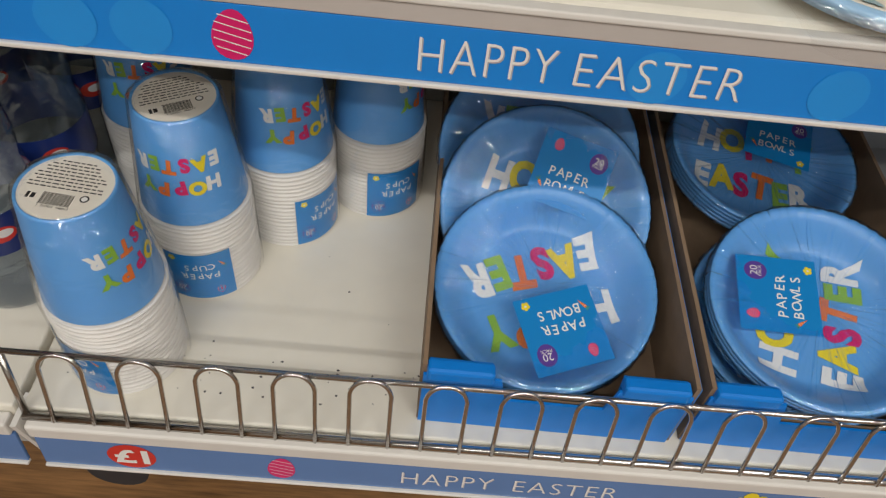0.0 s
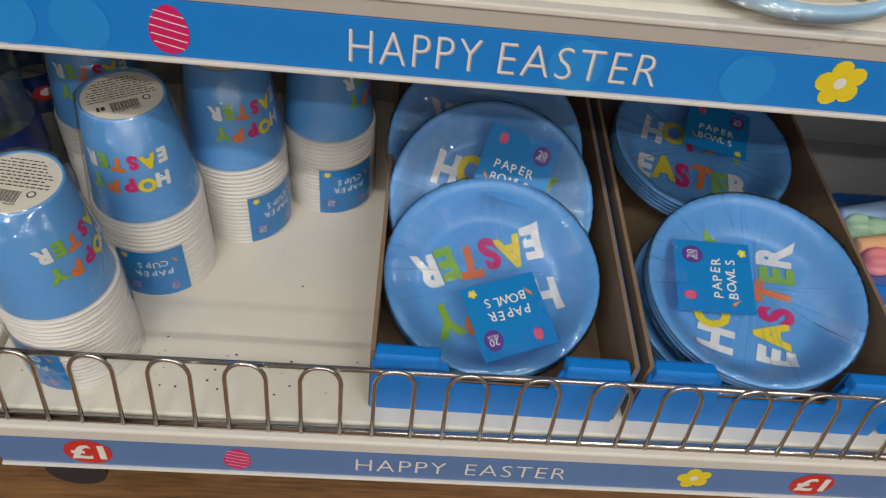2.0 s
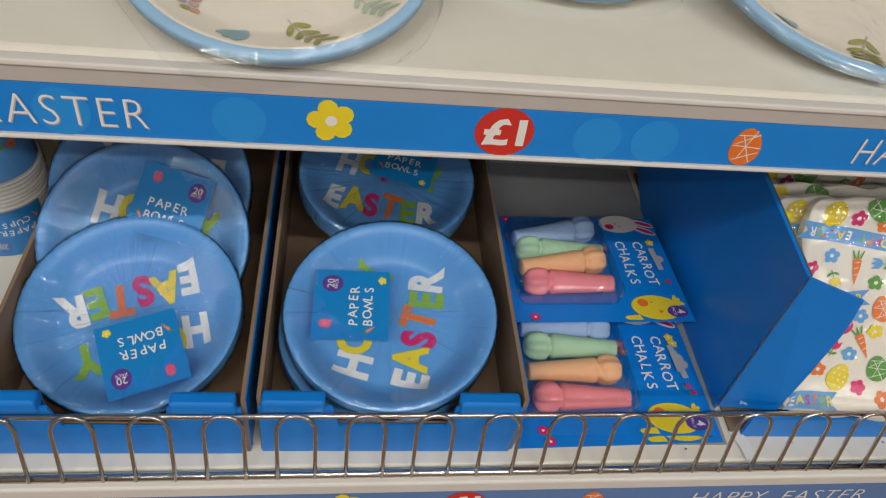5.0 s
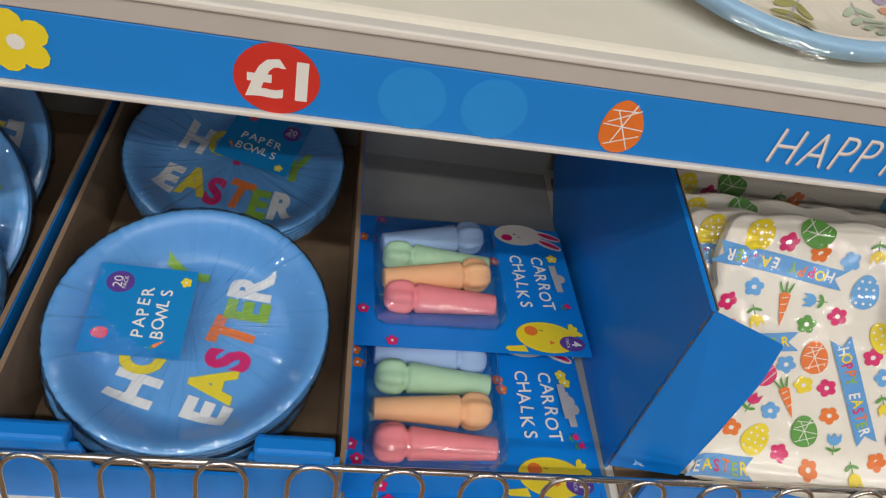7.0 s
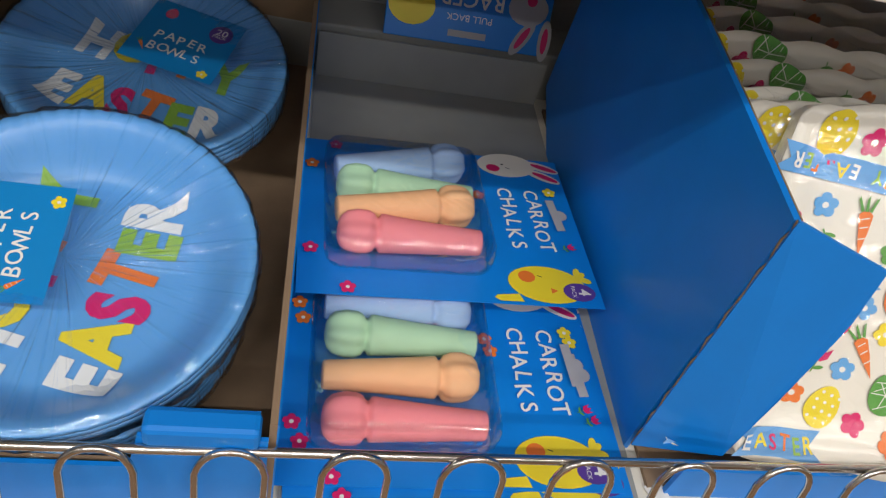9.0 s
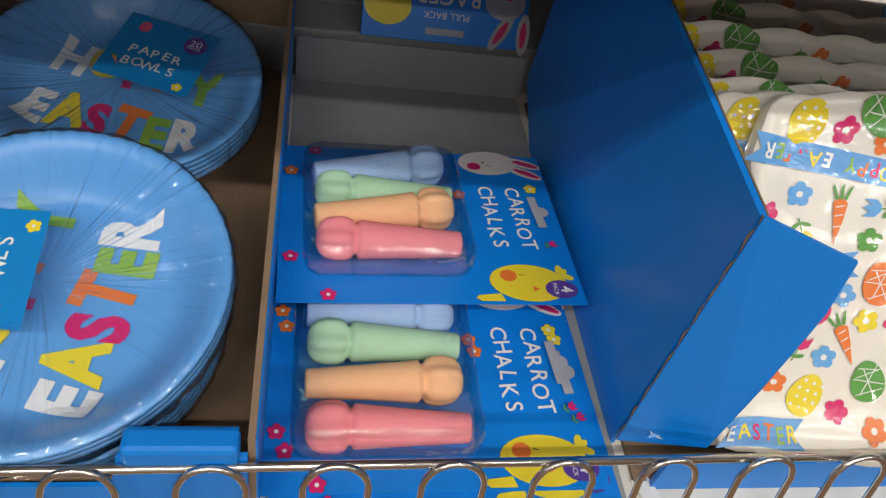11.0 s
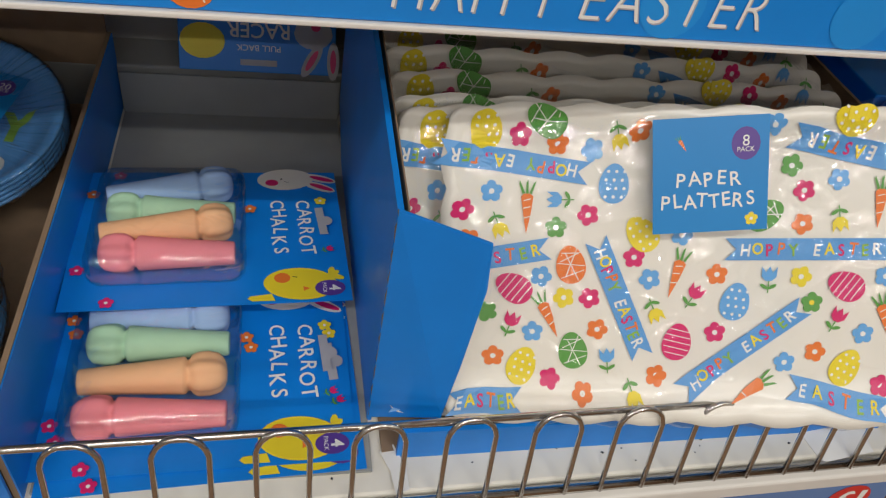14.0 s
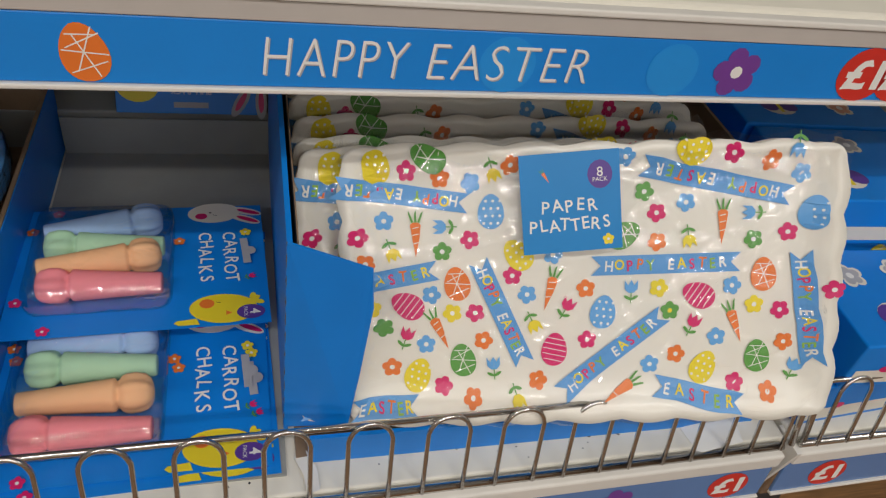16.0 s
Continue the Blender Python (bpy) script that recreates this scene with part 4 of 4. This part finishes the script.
platter_pack((0.8083, 0.3752, 0.1233), (0.9737, -0.1741, 0.1469), (-0.0302, 0.5405, 0.8408), 5, True)
platter_pack((0.7835, 0.4080, 0.0940), (1, -0.015, 0.0), (0, 0.52, 0.85), 5, False)
for k in range(8):
    platter_pack((0.7825 + 0.0015 * (k % 2), 0.433 + 0.025 * k, 0.086 + 0.0015 * k), (1, 0.004 * (k % 3 - 1), 0.006 * (k % 2)), (0, 0.54, 0.84), 3, False)


# ---- scraps of paper on the shelf ----
def scrap(x, y, z, pts, turn, lift, label):
    b = sheet_bm([(px, py, lift * math.sin(px * 90)) for px, py in pts], 0.0006)
    ob = new("paper_scrap", finish("paper_scrap", b, INK["white"]))
    ob.matrix_world = pose(x, y, z + S, 0, 0, turn)
    return tagged(ob, label, "paper scrap", "paper scraps")


scrap(0.925, 0.345, 0.004, [(-0.018, -0.022), (0.016, -0.026), (0.024, 0.0), (0.018, 0.024), (-0.02, 0.02)], 8, 0.004, "crumpled white paper scrap on the base shelf")
scrap(0.633, 0.3345, 0.002, [(-0.004, -0.014), (0.004, -0.014), (0.006, 0.0), (0.003, 0.016), (-0.006, 0.014), (-0.003, 0.0)], 10, 0.002, "small torn white paper strip")
random.seed(4)
grit = bmesh.new()
for k in range(160):
    gx, gy, r = random.uniform(X0 + 0.02, X1 - 0.02), random.uniform(0.330, 0.365) if k % 3 else random.uniform(0.33, 0.5), random.choice((0.0004, 0.0006, 0.0010))
    vs = [grit.verts.new((gx + r * math.cos(q * 1.4 + k) * (1 + 0.5 * (q % 2)), gy + r * math.sin(q * 1.4 + k), S + 0.0004)) for q in range(4)]
    top = grit.verts.new((gx, gy, S + 0.0004 + r * 0.5))
    for q in range(4):
        grit.faces.new((vs[q], vs[(q + 1) % 4], top))
tagged(new("dirt_specks", finish("dirt_specks", grit, C_DARK)), "dark specks of dirt on the cream shelf", "dirt", kind="stuff")

# ---- easter bonnet kit boxes in the next bay ----
def craft_box(x, y, z, turn, lean):
    b = thing("craft_kit_box", pose(x, y, z + S, lean, 0, turn), "blue craft kit box with foil butterfly and flower stickers", "craft box", "craft kit boxes")
    part("carton", box_bm(0, 0.16, 0, 0.10, 0, 0.045, 0.0015), C_CARD, b)
    a = Art()
    for fx, fy, ink in ((0.03, 0.07, "grey"), (0.075, 0.075, "grey"), (0.11, 0.03, "peach")):
        a.flower("cream", fx, fy, 0.013, 10)
        a.flower(ink, fx, fy, 0.010, 10, "yellow")
    a.disc("cream", 0.045, 0.028, 0.017, 16, 0.8)
    a.disc("purple", 0.038, 0.030, 0.011, 12, 0.8, 40)
    a.disc("purple", 0.054, 0.030, 0.011, 12, 0.8, -40)
    a.bar("yellow", 0.046, 0.029, 0.004, 0.02)
    part("print", a.mesh("print", lambda u, v, l: (u, v, 0.045 + l)), None, b)
    a = Art()
    a.bar("cream", 0.05, 0.012, 0.09, 0.014)
    a.disc("pink", 0.03, 0.02, 0.006, 12, 0.6)
    a.egg("yellow", 0.115, 0.022, 0.03, 20, "net")
    part("front_print", a.mesh("front_print", lambda u, v, l: (u, -l, v)), None, b)
    return b


for i in range(3):
    for j in range(2):
        craft_box(X1 + 0.012 + 0.012 * j, 0.335 + 0.105 * i, 0.001 + 0.046 * (j + (1 if i else 0)) if j + i else 0.001, 4 - 6 * j, 0)
craft_box(X1 + 0.02, 0.44, 0.001, 2, 0)
craft_box(X1 + 0.02, 0.545, 0.001, 2, 0)

# ---- bottles in the bay beside the cups ----
C_PET = film("clear_bottle_plastic", 0.05, 0.12, 40, (0.80, 0.84, 0.88), most=0.4)


def bottle(x, y, z=0.0):
    b = thing("plastic_bottle", pose(x, y, S + z), "clear plastic drinks bottle with a dark blue label", "bottle", "plastic bottles")

    def ribs(r, zz, q):
        return r + 0.0008 * math.sin(260 * zz), zz
    prof = [(0.0005, 0.002), (0.030, 0.0), (0.036, 0.006), (0.036, 0.03), (0.034, 0.045), (0.036, 0.06), (0.036, 0.10), (0.034, 0.12), (0.036, 0.135), (0.034, 0.155), (0.022, 0.185), (0.0135, 0.20), (0.0135, 0.212)]
    w = part("body", lathe_bm(prof, 32, ribs), C_PET, b, "clear ribbed plastic", True)
    part("label", lathe_bm([(0.0366, 0.062), (0.0368, 0.098)], 32), mat("navy_label", (0.012, 0.03, 0.16), 0.3, 0.1, 40), b, "dark navy wrap label", True)
    a = Art()
    a.disc("red", 0, 0.081, 0.010, 14, 0.7)
    a.disc("white", 0.002, 0.082, 0.006, 12, 0.6)
    pr = part("print", a.mesh("print", lambda u, v, l: ((0.0368 + l) * math.sin(u / 0.037), -(0.0368 + l) * math.cos(u / 0.037), v)), None, b)
    pr.rotation_euler = (0, 0, radians(40))
    part("cap", lathe_bm([(0.0005, 0.222), (0.0135, 0.222), (0.0145, 0.220), (0.0145, 0.208)], 24), mat("navy_cap", (0.01, 0.04, 0.25), 0.4), b, "", True)
    return b


for bx, by in ((-0.255, 0.42), (-0.250, 0.50), (-0.252, 0.58), (-0.335, 0.40), (-0.33, 0.49), (-0.33, 0.58), (-0.41, 0.45)):
    bottle(bx, by)

# ---- bowls on the upper shelf ----
C_IVORY = mat("ivory_printed_card", (0.80, 0.75, 0.66), 0.4, 0.03, 30, 0.0, 0.0, 0.2)


def floral_bowl(x, y, r, turn, tilt, seed):
    b = thing("floral_plate_pack", pose(x, y, S + UPZ + 0.0035 + r * math.sin(radians(tilt)) * 0.7) @ pose(0, 0, 0, tilt) @ pose(0, 0, 0, 0, 0, turn), "bagged floral paper plates with pale blue rims", "paper plates", "floral plate packs")
    prof = [(0.0005, 0.004), (r * 0.62, 0.004), (r * 0.70, 0.006), (r * 0.88, 0.017), (r * 0.93, 0.019)]
    part("plate", lathe_bm(prof + [(r * 0.93, 0.012), (r * 0.7, 0.001), (r * 0.6, 0.0), (0.0005, 0.0)], 64), C_IVORY, b, "ivory paper plate", True)
    part("rim", lathe_bm([(r * 0.925, 0.0192), (r * 0.985, 0.0208), (r, 0.019), (r * 0.98, 0.012), (r * 0.93, 0.0115)], 64), mat("pale_blue_rim", (0.33, 0.55, 0.78), 0.4), b, "pale blue rim", True)

    def lay(u, v, l):
        d = math.hypot(u, v) / r
        z = 0.004 if d < 0.62 else (0.004 + 0.002 * (d - 0.62) / 0.08 if d < 0.7 else 0.006 + 0.011 * (d - 0.7) / 0.18)
        return (u, v, z + l)
    a = Art()
    rnd = random.Random(seed)
    for k in range(11):
        q = 2 * math.pi * k / 11 + rnd.uniform(-0.1, 0.1)
        cx, cy, h = 0.70 * r * math.cos(q), 0.70 * r * math.sin(q), rnd.uniform(0.20, 0.30) * r
        out = math.degrees(q) - 90 + rnd.uniform(-25, 25)
        o = radians(out + 90)
        kind = (k + seed) % 4
        if kind == 0:
            for s in (-24, 0, 24):
                a.disc("teal", cx + 0.3 * h * math.cos(o + radians(s)), cy + 0.3 * h * math.sin(o + radians(s)), 0.4 * h, 12, 0.4, out + 90 + s)
        elif kind == 3:
            for s in range(12):
                a.disc(("lilac", "peach", "lilac", "olive")[s % 4], cx + rnd.uniform(-0.5, 0.5) * h, cy + rnd.uniform(-0.5, 0.5) * h, 0.13 * h, 9)
        else:
            ink = ("olive", "sage")[kind - 1]
            a.bar("grey", cx, cy, 0.035 * h, 1.3 * h, out)
            for s in range(4):
                for sg in (-1, 1):
                    bx, by = cx + (s * 0.32 - 0.5) * h * math.cos(o), cy + (s * 0.32 - 0.5) * h * math.sin(o)
                    w = o + sg * 0.8
                    a.disc(ink, bx + 0.22 * h * math.cos(w), by + 0.22 * h * math.sin(w), 0.22 * h, 10, 0.38, math.degrees(w))
    part("print", a.mesh("print", lay, 0.0006, 0.00005, 0.01), None, b, "watercolour leaves and berries")
    w = part("bag", lathe_bm([(r * 1.06, 0.001), (r * 1.08, 0.012), (r * 1.02, 0.0235), (r * 0.8, 0.0225), (r * 0.4, 0.022), (0.0005, 0.022)], 60, lambda rr, z, q: (rr + 0.004 * math.sin(5 * q + seed) * rr / r, z)), C_FILM2, b, "clear loose bag", True)
    w.visible_shadow = False
    return b


floral_bowl(0.258, 0.464, 0.090, 30, 16, 1)
floral_bowl(0.446, 0.552, 0.085, 100, 12, 2)
floral_bowl(0.628, 0.505, 0.105, 60, 14, 3)
floral_bowl(0.05, 0.53, 0.090, 10, 14, 4)
